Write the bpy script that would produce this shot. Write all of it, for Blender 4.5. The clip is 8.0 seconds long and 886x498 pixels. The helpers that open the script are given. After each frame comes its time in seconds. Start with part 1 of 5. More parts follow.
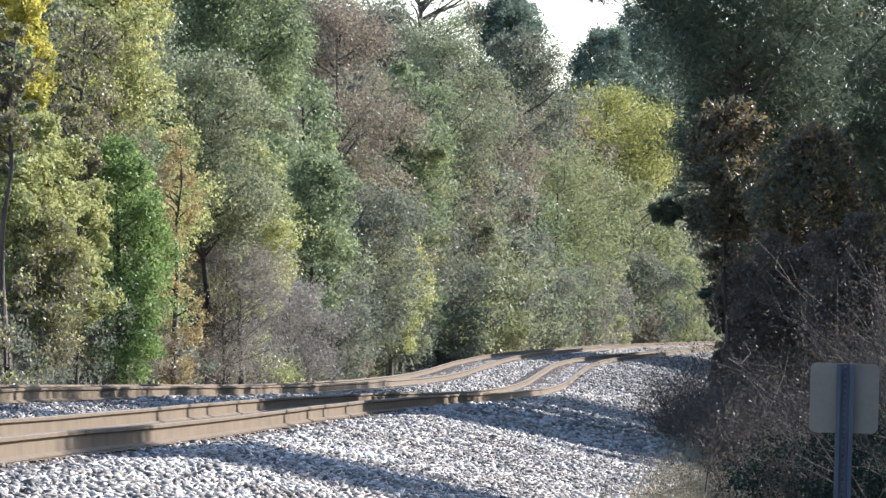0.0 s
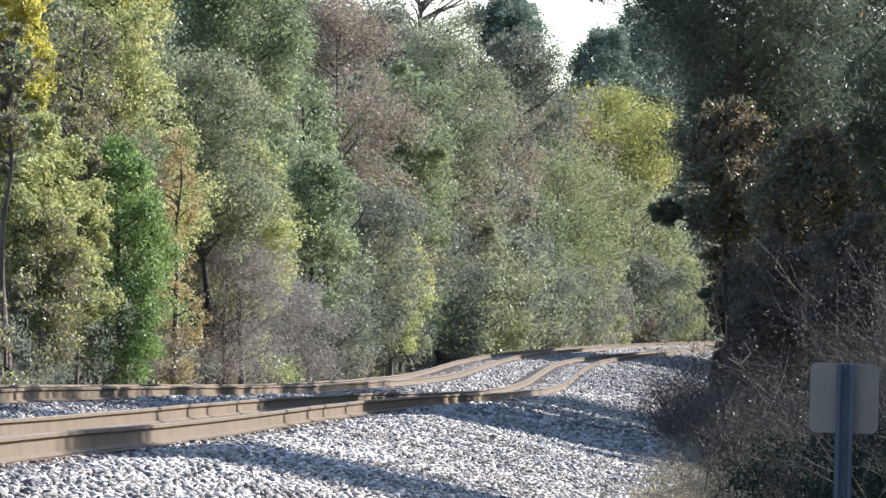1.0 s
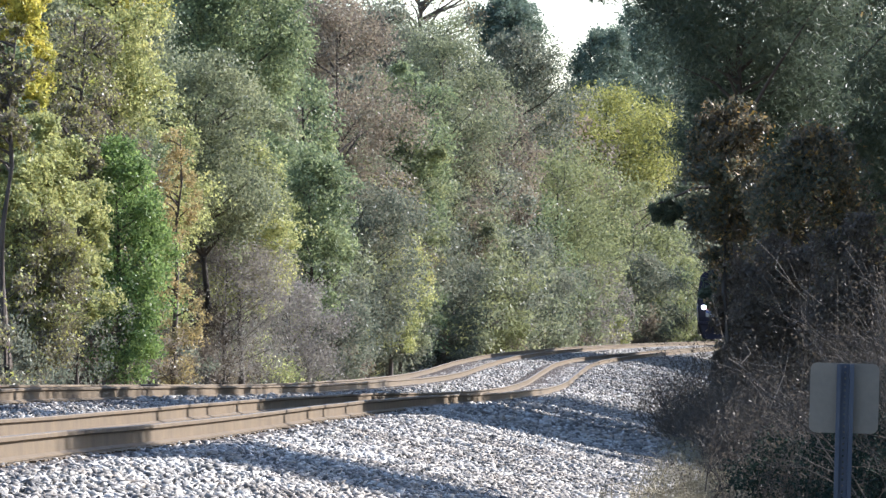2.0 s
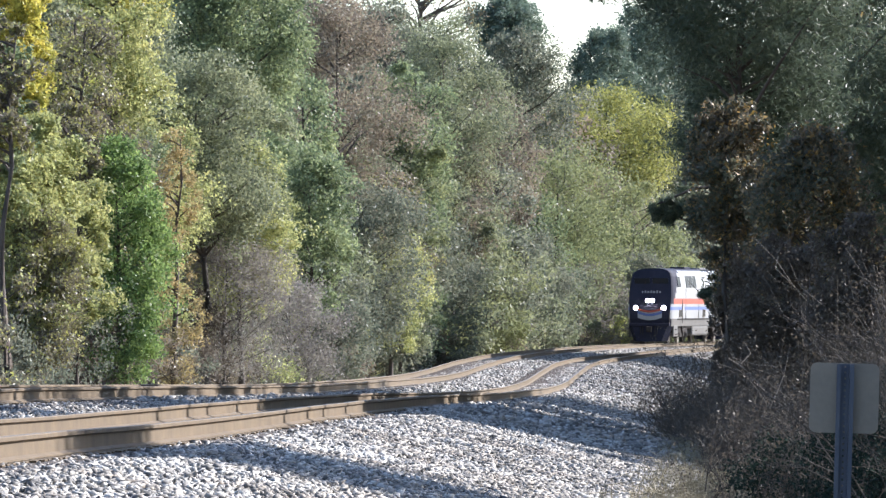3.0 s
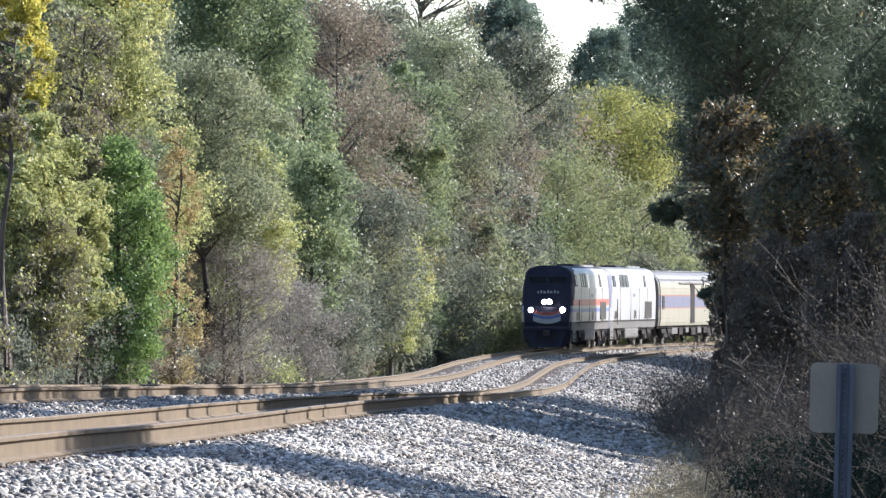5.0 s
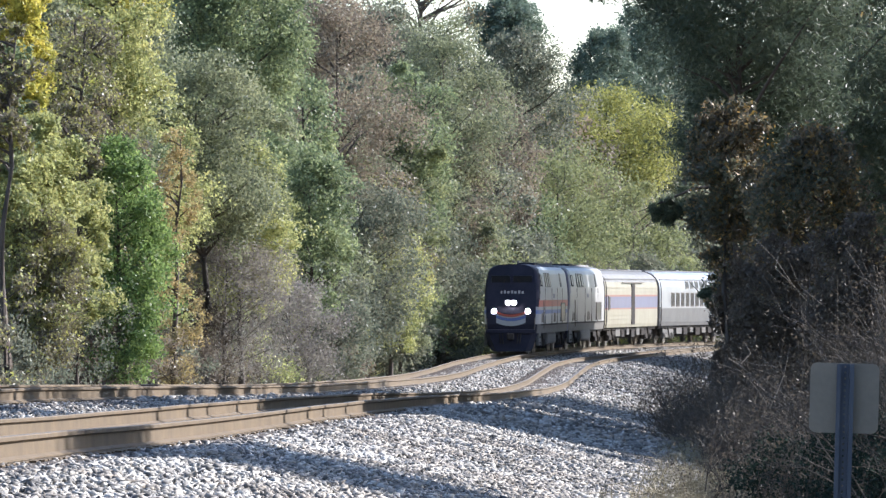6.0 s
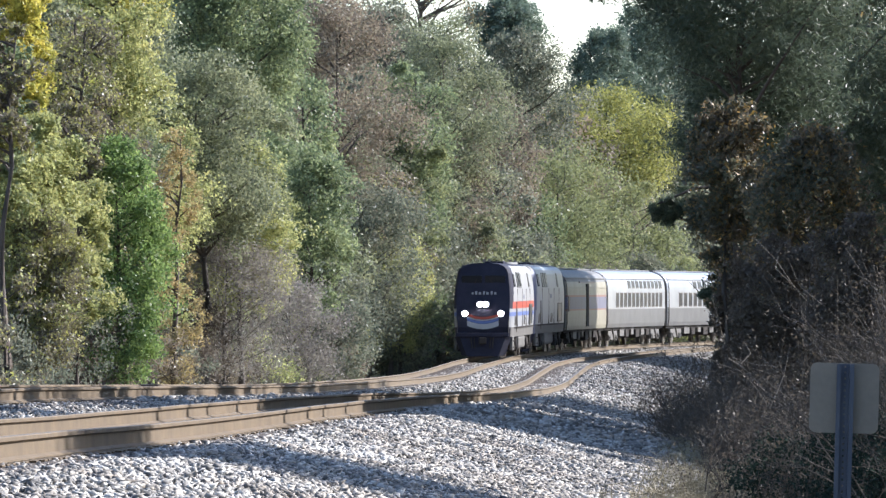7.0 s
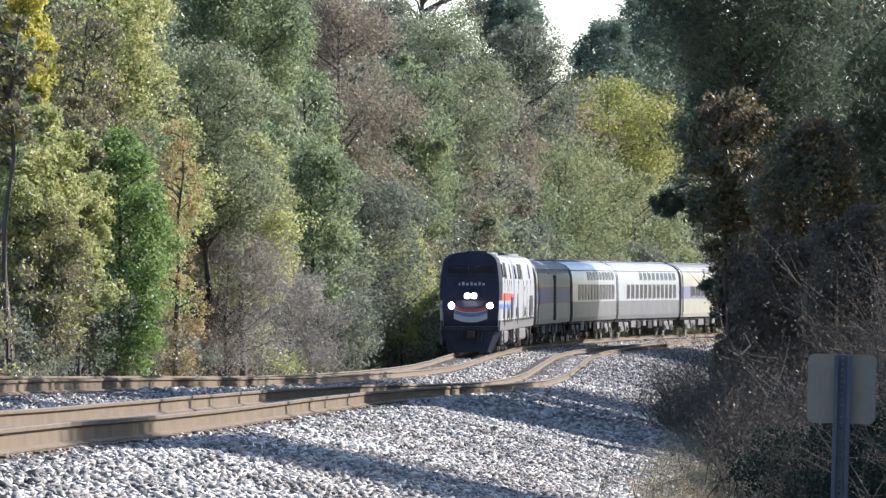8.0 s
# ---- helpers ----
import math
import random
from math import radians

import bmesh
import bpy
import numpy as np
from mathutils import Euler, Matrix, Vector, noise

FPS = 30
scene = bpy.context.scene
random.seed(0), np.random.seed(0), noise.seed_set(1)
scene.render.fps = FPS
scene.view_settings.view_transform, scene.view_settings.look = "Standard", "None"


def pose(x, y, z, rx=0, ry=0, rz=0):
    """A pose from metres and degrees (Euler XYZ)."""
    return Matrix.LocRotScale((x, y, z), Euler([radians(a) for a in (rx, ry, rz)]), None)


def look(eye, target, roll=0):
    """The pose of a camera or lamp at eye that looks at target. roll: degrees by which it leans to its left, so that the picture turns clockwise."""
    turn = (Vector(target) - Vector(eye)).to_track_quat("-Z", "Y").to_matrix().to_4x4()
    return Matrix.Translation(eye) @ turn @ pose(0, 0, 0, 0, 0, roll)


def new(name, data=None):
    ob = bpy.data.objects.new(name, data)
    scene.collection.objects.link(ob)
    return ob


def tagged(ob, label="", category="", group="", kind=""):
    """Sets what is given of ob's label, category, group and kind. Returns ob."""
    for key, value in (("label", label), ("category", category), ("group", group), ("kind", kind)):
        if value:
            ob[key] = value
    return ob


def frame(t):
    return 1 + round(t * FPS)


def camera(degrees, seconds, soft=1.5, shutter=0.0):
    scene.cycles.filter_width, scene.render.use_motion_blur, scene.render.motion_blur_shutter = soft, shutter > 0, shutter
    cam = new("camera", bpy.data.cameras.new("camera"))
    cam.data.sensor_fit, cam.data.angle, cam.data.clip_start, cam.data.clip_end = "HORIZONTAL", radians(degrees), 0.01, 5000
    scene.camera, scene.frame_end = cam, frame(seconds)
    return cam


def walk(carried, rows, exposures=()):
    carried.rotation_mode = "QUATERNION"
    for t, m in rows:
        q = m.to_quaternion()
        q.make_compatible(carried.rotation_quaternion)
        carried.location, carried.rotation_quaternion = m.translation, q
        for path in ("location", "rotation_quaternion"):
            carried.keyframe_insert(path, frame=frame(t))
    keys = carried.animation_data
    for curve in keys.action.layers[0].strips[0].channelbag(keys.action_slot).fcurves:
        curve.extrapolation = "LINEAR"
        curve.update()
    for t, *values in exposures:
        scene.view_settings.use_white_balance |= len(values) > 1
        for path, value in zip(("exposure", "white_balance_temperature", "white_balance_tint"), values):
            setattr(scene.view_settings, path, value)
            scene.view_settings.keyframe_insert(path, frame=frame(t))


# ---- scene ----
EYE = Vector((0, 0, 1.7))
cam = camera(7.2, 8.0, soft=1.4)


def sight(back, down, turn=0.0):
    """The camera's pose, a little further back, tilted down and turned left by so many degrees."""
    return look(EYE + Vector((0, -back, 0)), EYE + Vector((-100 * math.tan(radians(turn)), 100, 0.714 - 100 * math.tan(radians(down)))))


walk(cam, [(0.0, sight(0, 0)), (7.5, sight(0, 0)), (7.6, sight(0, 0.045)), (7.9, sight(0.1, 0.052, 0.004)), (8.0, sight(0.3, 0.066, 0.011))],
     exposures=[(0.0, 1.27, 6120, 14), (3.5, 1.27, 6120, 14), (8.0, 1.14, 6120, 14)])

# ---------------------------------------------------------------- light
SUN_TURN, SUN_HEIGHT = 58.0, 35.0  # degrees from +y towards +x, and above the horizon
world = bpy.data.worlds.new("sky")
scene.world = world
world.use_nodes = True
sky = world.node_tree.nodes.new("ShaderNodeTexSky")
sky.sky_type, sky.sun_disc = "NISHITA", False
sky.sun_elevation, sky.sun_rotation = radians(SUN_HEIGHT), radians(SUN_TURN)
sky.air_density, sky.dust_density, sky.ozone_density = 1.0, 0.6, 2.0
backing = world.node_tree.nodes["Background"]
world.node_tree.links.new(sky.outputs[0], backing.inputs["Color"])
backing.inputs["Strength"].default_value = 0.12
sun = new("sun", bpy.data.lights.new("sun", "SUN"))
sun.data.energy, sun.data.angle, sun.data.color = 5.0, radians(0.6), (1.0, 0.96, 0.9)
TO_SUN = Vector((math.sin(radians(SUN_TURN)) * math.cos(radians(SUN_HEIGHT)), math.cos(radians(SUN_TURN)) * math.cos(radians(SUN_HEIGHT)), math.sin(radians(SUN_HEIGHT))))
sun.matrix_world = look(TO_SUN * 50, (0, 0, 0))


# ---------------------------------------------------------------- materials
def material(name):
    m = bpy.data.materials.new(name)
    m.use_nodes = True
    nt = m.node_tree
    return m, nt, nt.nodes["Principled BSDF"]


def link(nt, a, b):
    nt.links.new(a, b)


def ramp(nt, source, stops):
    r = nt.nodes.new("ShaderNodeValToRGB")
    r.color_ramp.elements[0].position, r.color_ramp.elements[0].color = stops[0][0], (*stops[0][1], 1)
    r.color_ramp.elements[1].position, r.color_ramp.elements[1].color = stops[-1][0], (*stops[-1][1], 1)
    for p, c in stops[1:-1]:
        e = r.color_ramp.elements.new(p)
        e.color = (*c, 1)
    link(nt, source, r.inputs[0])
    return r.outputs[0]


def noise_tex(nt, scale, detail=4.0, space="Object", rough=0.6):
    co = nt.nodes.new("ShaderNodeTexCoord")
    n = nt.nodes.new("ShaderNodeTexNoise")
    n.inputs["Scale"].default_value, n.inputs["Detail"].default_value, n.inputs["Roughness"].default_value = scale, detail, rough
    link(nt, co.outputs[space], n.inputs["Vector"])
    return n.outputs["Fac"]


def mixed(nt, fac, a, b, mode="MIX"):
    m = nt.nodes.new("ShaderNodeMix")
    m.data_type, m.blend_type = "RGBA", mode
    for value, socket in ((fac, m.inputs[0]), (a, m.inputs[6]), (b, m.inputs[7])):
        if isinstance(value, bpy.types.NodeSocket):
            link(nt, value, socket)
        elif isinstance(value, tuple):
            socket.default_value = (*value, 1)
        else:
            socket.default_value = value
    return m.outputs[2]


def bump(nt, p, height, strength=0.5, distance=0.02):
    b = nt.nodes.new("ShaderNodeBump")
    b.inputs["Strength"].default_value, b.inputs["Distance"].default_value = strength, distance
    link(nt, height, b.inputs["Height"])
    link(nt, b.outputs[0], p.inputs["Normal"])


def worn(name, light, dark, scale=6.0, rough=0.6, metal=0.0, relief=0.2, coarse=0.7):
    """A surface of one colour, mottled at two scales and with a fine relief."""
    m, nt, p = material(name)
    fine, wide = noise_tex(nt, scale * 6), noise_tex(nt, scale * coarse, 3.0)
    a = ramp(nt, wide, [(0.3, dark), (0.7, light)])
    b = mixed(nt, 0.35, a, ramp(nt, fine, [(0.3, dark), (0.7, light)]))
    link(nt, b, p.inputs["Base Color"])
    p.inputs["Roughness"].default_value, p.inputs["Metallic"].default_value = rough, metal
    if relief:
        bump(nt, p, fine, relief, 0.01)
    return m


def island_random(nt):
    return nt.nodes.new("ShaderNodeNewGeometry").outputs["Random Per Island"]


def leaf_material(name, colours, clear=0.5, gloss=0.28, rough=0.45):
    """Foliage: each leaf takes its own tone, whole boughs lean to one; light comes through."""
    m, nt, p = material(name)
    n = len(colours)
    c = ramp(nt, island_random(nt), [(0.05 + 0.9 * i / (n - 1), col) for i, col in enumerate(colours)])
    bough = noise_tex(nt, 0.55, 2.0)
    c2 = ramp(nt, bough, [(0.3 + 0.4 * i / (n - 1), col) for i, col in enumerate(colours)])
    c3 = mixed(nt, 0.45, c, c2)
    link(nt, c3, p.inputs["Base Color"])
    p.inputs["Roughness"].default_value, p.inputs["Specular IOR Level"].default_value = rough, gloss
    t = nt.nodes.new("ShaderNodeBsdfTranslucent")
    link(nt, c3, t.inputs["Color"])
    mix = nt.nodes.new("ShaderNodeMixShader")
    mix.inputs[0].default_value = clear
    link(nt, p.outputs[0], mix.inputs[1])
    link(nt, t.outputs[0], mix.inputs[2])
    link(nt, mix.outputs[0], nt.nodes["Material Output"].inputs["Surface"])
    return m


def glowing(name, colour, strength):
    m, nt, p = material(name)
    p.inputs["Base Color"].default_value = (*colour, 1)
    p.inputs["Emission Color"].default_value, p.inputs["Emission Strength"].default_value = (*colour, 1), strength
    return m


def gravel_material():
    m, nt, p = material("crushed_granite")
    co = nt.nodes.new("ShaderNodeTexCoord")
    v = nt.nodes.new("ShaderNodeTexVoronoi")
    v.inputs["Scale"].default_value = 17.0
    link(nt, co.outputs["Object"], v.inputs["Vector"])
    sep = nt.nodes.new("ShaderNodeSeparateColor")
    link(nt, v.outputs["Color"], sep.inputs[0])
    c = ramp(nt, sep.outputs[0], [(0.05, (0.07, 0.066, 0.06)), (0.4, (0.21, 0.2, 0.18)), (0.75, (0.40, 0.38, 0.345)), (1.0, (0.6, 0.575, 0.525))])
    dirt = ramp(nt, noise_tex(nt, 0.35, 5.0), [(0.35, (0.75, 0.68, 0.6)), (0.6, (1.0, 1.0, 1.0))])
    c = mixed(nt, 1.0, c, dirt, "MULTIPLY")
    link(nt, c, p.inputs["Base Color"])
    p.inputs["Roughness"].default_value = 0.85
    bump(nt, p, v.outputs["Distance"], 1.0, 0.06)
    return m


def stone_material():
    m, nt, p = material("granite_stones")
    c = ramp(nt, island_random(nt), [(0.0, (0.036, 0.034, 0.031)), (0.3, (0.12, 0.114, 0.103)), (0.55, (0.40, 0.385, 0.35)), (1.0, (0.68, 0.66, 0.61))])
    dirt = ramp(nt, noise_tex(nt, 0.45, 5.0), [(0.38, (0.5, 0.42, 0.34)), (0.6, (1.0, 0.98, 0.95))])
    c = mixed(nt, 1.0, c, dirt, "MULTIPLY")
    c = mixed(nt, 0.22, c, ramp(nt, noise_tex(nt, 90.0), [(0.3, (0.2, 0.19, 0.18)), (0.7, (0.55, 0.53, 0.5))]))
    link(nt, c, p.inputs["Base Color"])
    p.inputs["Roughness"].default_value = 0.75
    return m


def soil_material():
    m, nt, p = material("leaf_litter")
    a = ramp(nt, noise_tex(nt, 0.8, 6.0), [(0.3, (0.06, 0.045, 0.03)), (0.5, (0.13, 0.1, 0.06)), (0.7, (0.2, 0.17, 0.09))])
    b = mixed(nt, 0.5, a, ramp(nt, noise_tex(nt, 14.0, 4.0), [(0.35, (0.05, 0.04, 0.025)), (0.65, (0.24, 0.19, 0.12))]))
    link(nt, b, p.inputs["Base Color"])
    p.inputs["Roughness"].default_value = 0.95
    bump(nt, p, noise_tex(nt, 9.0), 0.8, 0.08)
    return m


GRAVEL, STONES, SOIL = gravel_material(), stone_material(), soil_material()
RUST = worn("rusty_rail", (0.17, 0.12, 0.064), (0.088, 0.062, 0.035), 2.5, 0.8, 0.0, 0.15)
POLISHED = worn("worn_railhead", (0.12, 0.102, 0.08), (0.075, 0.063, 0.05), 3.0, 0.55, 0.35, 0.05)
TIE_WOOD = worn("creosoted_wood", (0.11, 0.085, 0.065), (0.045, 0.035, 0.03), 4.0, 0.9, 0.0, 0.6)
BARK = worn("grey_bark", (0.12, 0.1, 0.08), (0.05, 0.04, 0.035), 5.0, 0.95, 0.0, 0.8)
# dry brush bark, darkened so the shade at the right is in its colour
BRUSH_BARK = worn("shade_toned_dry_bark", (0.1, 0.084, 0.066), (0.044, 0.038, 0.031), 5.0, 0.95, 0.0, 0.5)


# ---------------------------------------------------------------- mesh helpers
def mesh_of(name, verts, faces, mat, smooth=False):
    me = bpy.data.meshes.new(name)
    me.from_pydata(verts, [], faces)
    me.materials.append(mat)
    if smooth:
        me.polygons.foreach_set("use_smooth", [True] * len(me.polygons))
    me.update()
    return me


def leaf_mesh(name, verts, mat, corners=3):
    """A mesh of loose faces from an array of corner points."""
    n = len(verts) // corners
    me = bpy.data.meshes.new(name)
    me.vertices.add(len(verts))
    me.vertices.foreach_set("co", np.asarray(verts, dtype=np.float32).ravel())
    me.loops.add(n * corners)
    me.loops.foreach_set("vertex_index", np.arange(n * corners, dtype=np.int32))
    me.polygons.add(n)
    me.polygons.foreach_set("loop_start", np.arange(0, n * corners, corners, dtype=np.int32))
    me.materials.append(mat)
    me.update(calc_edges=True)
    return me


def child(name, me, parent, label=""):
    ob = new(name, me)
    ob.parent = parent
    return tagged(ob, label) if label else ob


def part(name, bm, mat, parent, label="", smooth=False):
    me = bpy.data.meshes.new(name)
    bm.to_mesh(me)
    bm.free()
    me.materials.append(mat)
    if smooth:
        me.polygons.foreach_set("use_smooth", [True] * len(me.polygons))
    return child(name, me, parent, label)


def box(bm, x0, x1, y0, y1, z0, z1, bevel=0.0):
    """A box between those bounds added to bm, with rounded edges."""
    made = bmesh.ops.create_cube(bm, size=1, matrix=Matrix.Translation(((x0 + x1) / 2, (y0 + y1) / 2, (z0 + z1) / 2)) @ Matrix.Diagonal((x1 - x0, y1 - y0, z1 - z0, 1)))
    if bevel:
        edges = list({e for v in made["verts"] for e in v.link_edges})
        bmesh.ops.bevel(bm, geom=edges, offset=bevel, segments=2, affect="EDGES", profile=0.5)
    return bm


def boxed(*bounds, bevel=0.0):
    return box(bmesh.new(), *bounds, bevel=bevel)


def rod(bm, a, b, r0, r1=None, sides=8):
    a, b = Vector(a), Vector(b)
    r1 = r0 if r1 is None else r1
    q = (b - a).to_track_quat("Z", "Y").to_matrix().to_4x4()
    bmesh.ops.create_cone(bm, cap_ends=True, segments=sides, radius1=r0, radius2=r1, depth=(b - a).length, matrix=Matrix.Translation((a + b) / 2) @ q)
    return bm


def tube(points, radii, sides=6):
    """Rings of points round a bent line; returns verts and faces."""
    verts, faces = [], []
    for i, p in enumerate(points):
        d = (points[min(i + 1, len(points) - 1)] - points[max(i - 1, 0)]).normalized()
        q = d.to_track_quat("Z", "Y")
        for k in range(sides):
            a = 2 * math.pi * k / sides
            verts.append(p + q @ Vector((math.cos(a) * radii[i], math.sin(a) * radii[i], 0)))
    for i in range(len(points) - 1):
        for k in range(sides):
            j = (k + 1) % sides
            faces.append((i * sides + k, i * sides + j, (i + 1) * sides + j, (i + 1) * sides + k))
    return verts, faces


class Tangle:
    """Many tubes gathered into one mesh."""

    def __init__(self):
        self.verts, self.faces = [], []

    def add(self, points, radii, sides=5):
        n = len(self.verts)
        v, f = tube(points, radii, sides)
        self.verts += v
        self.faces += [tuple(i + n for i in q) for q in f]

    def mesh(self, name, mat):
        return mesh_of(name, self.verts, self.faces, mat, True)


# ---------------------------------------------------------------- the line of the railway
# distance north, offset east, height of the railhead, cant, and how much higher the western track lies
LINE = np.array([
    (-400, -24.00, 1.600, 0.000, 0.20),
    (0, -6.40, 1.200, -0.020, 0.26),
    (40, -4.59, 0.820, -0.023, 0.26),
    (70, -3.22, 0.520, -0.028, 0.24),
    (100, -1.91, 0.270, -0.023, 0.19),
    (130, -0.69, -0.050, -0.020, 0.16),
    (160, 0.48, -0.420, -0.013, 0.18),
    (190, 1.58, -0.750, 0.004, 0.23),
    (220, 2.64, -1.030, -0.008, 0.26),
    (247.5, 3.60, -1.171, -0.029, 0.22),
    (274, 4.43, -1.177, -0.051, 0.13),
    (302.8, 5.45, -1.113, -0.062, 0.10),
    (313.7, 5.83, -1.140, -0.059, 0.11),
    (324.6, 6.28, -1.158, -0.052, 0.13),
    (340, 7.27, -1.150, -0.037, 0.17),
    (370, 10.14, -1.150, -0.010, 0.22),
    (400, 14.35, -1.090, 0.000, 0.20),
    (440, 22.80, -1.010, 0.000, 0.15),
    (480, 32.00, -0.950, 0.000, 0.15),
    (560, 52.00, -0.900, 0.000, 0.15),
    (800, 116.00, -0.900, 0.000, 0.15)])
SPACING, GAUGE = 4.3, 1.435


def line_at(y):
    """Offset, railhead height, cant and rise at the distance y, gliding between the points of LINE."""
    k = LINE[:, 0]
    y = min(max(y, k[0]), k[-1])
    i = min(max(int(np.searchsorted(k, y)) - 1, 0), len(k) - 2)

    def slope(j):
        a, b = max(j - 1, 0), min(j + 1, len(k) - 1)
        return (LINE[b, 1:] - LINE[a, 1:]) / (k[b] - k[a])
    h = k[i + 1] - k[i]
    t = (y - k[i]) / h
    return ((2 * t ** 3 - 3 * t ** 2 + 1) * LINE[i, 1:] + (t ** 3 - 2 * t ** 2 + t) * h * slope(i)
            + (3 * t ** 2 - 2 * t ** 3) * LINE[i + 1, 1:] + (t ** 3 - t ** 2) * h * slope(i + 1))


GRID = np.arange(-400, 801, 1.0)
TABLE = np.array([line_at(y) for y in GRID])
SLOPE = np.gradient(TABLE[:, 0], GRID)


def on_line(y, u):
    """A point of the railhead plane: y along, u to the east of the eastern track's middle."""
    x, z, cant, rise = (float(np.interp(y, GRID, TABLE[:, i])) for i in range(4))
    s = float(np.interp(y, GRID, SLOPE))
    n = math.hypot(1, s)
    west = u < -SPACING / 2
    mid = -SPACING if west else 0
    return Vector((x + u / n, y - u * s / n, z + (rise if west else 0) + cant * (u - mid)))


def bed_height(u, y):
    """Top of the ballast under the railheads, at the offset u."""
    x, z, cant, rise = (float(np.interp(y, GRID, TABLE[:, i])) for i in range(4))
    blend = min(max((-u - 1.2) / 1.9, 0), 1)
    h = z + rise * blend - 0.25
    if u > 1.75:
        h -= min((u - 1.75) * 0.21, 0.85) + 0.5 * max(u - 5.4, 0)
    if u < -6.1:
        h -= (-u - 6.1) * 0.42
    return h + 0.035 * noise.noise(Vector((u * 0.9, y * 0.35, 3)))


def ground_height(x, y):
    lx, z = (float(np.interp(y, GRID, TABLE[:, i])) for i in range(2))
    u = x - lx
    h = z - 1.28
    if u < -7:
        h += 0.35 + min(0.03 * (-u - 7), 2.5)
    if u > 6:
        h += min(0.02 * (u - 6), 1.5)
    return h + 0.12 * noise.noise(Vector((x * 0.25, y * 0.12, 0)))


def bank():
    """Ground to the horizon, and the ballast bed on it."""
    ys = [-3000, -900, -400] + list(range(-60, 560, 4)) + [600, 680, 800, 1200, 2000, 4000]
    us = [-3000, -900, -300, -120, -60, -40, -28, -20, -15, -12, -10, -8.5, -7, -5, -2, 1, 3.5, 5, 6.5, 8, 10, 13, 17, 22, 30, 45, 70, 120, 300, 900, 3000]
    verts, faces = [], []
    for y in ys:
        lx = float(np.interp(y, GRID, TABLE[:, 0]))
        verts += [(lx + u, y, ground_height(lx + u, y) if abs(u) < 200 else ground_height(lx + math.copysign(200, u), y)) for u in us]
    w = len(us)
    for i in range(len(ys) - 1):
        faces += [(i * w + j, i * w + j + 1, (i + 1) * w + j + 1, (i + 1) * w + j) for j in range(w - 1)]
    tagged(new("ground", mesh_of("ground", verts, faces, SOIL, True)), "brown leaf litter and soil of the wood floor", "ground", kind="structure")
    ys = list(np.arange(-40, 130, 0.5)) + list(np.arange(130, 520, 1.0)) + [560, 640, 790]
    us = [-8.6, -8.0, -7.4, -6.8, -6.2, -5.6, -5.0, -4.3, -3.6, -3.0, -2.5, -2.15, -1.8, -1.3, -0.7, 0, 0.7, 1.3, 1.8, 2.3, 2.8, 3.3, 3.8, 4.3, 4.8, 5.3, 5.8, 6.3, 6.6]
    verts, faces, w = [], [], len(us)
    for y in ys:
        for u in us:
            p = on_line(y, u)
            verts.append((p.x, p.y, bed_height(u, y)))
    for i in range(len(ys) - 1):
        faces += [(i * w + j, i * w + j + 1, (i + 1) * w + j + 1, (i + 1) * w + j) for j in range(w - 1)]
    tagged(new("ballast_bed", mesh_of("ballast_bed", verts, faces, GRAVEL, True)), "bed of pale crushed granite ballast under two tracks", "ballast", kind="structure")


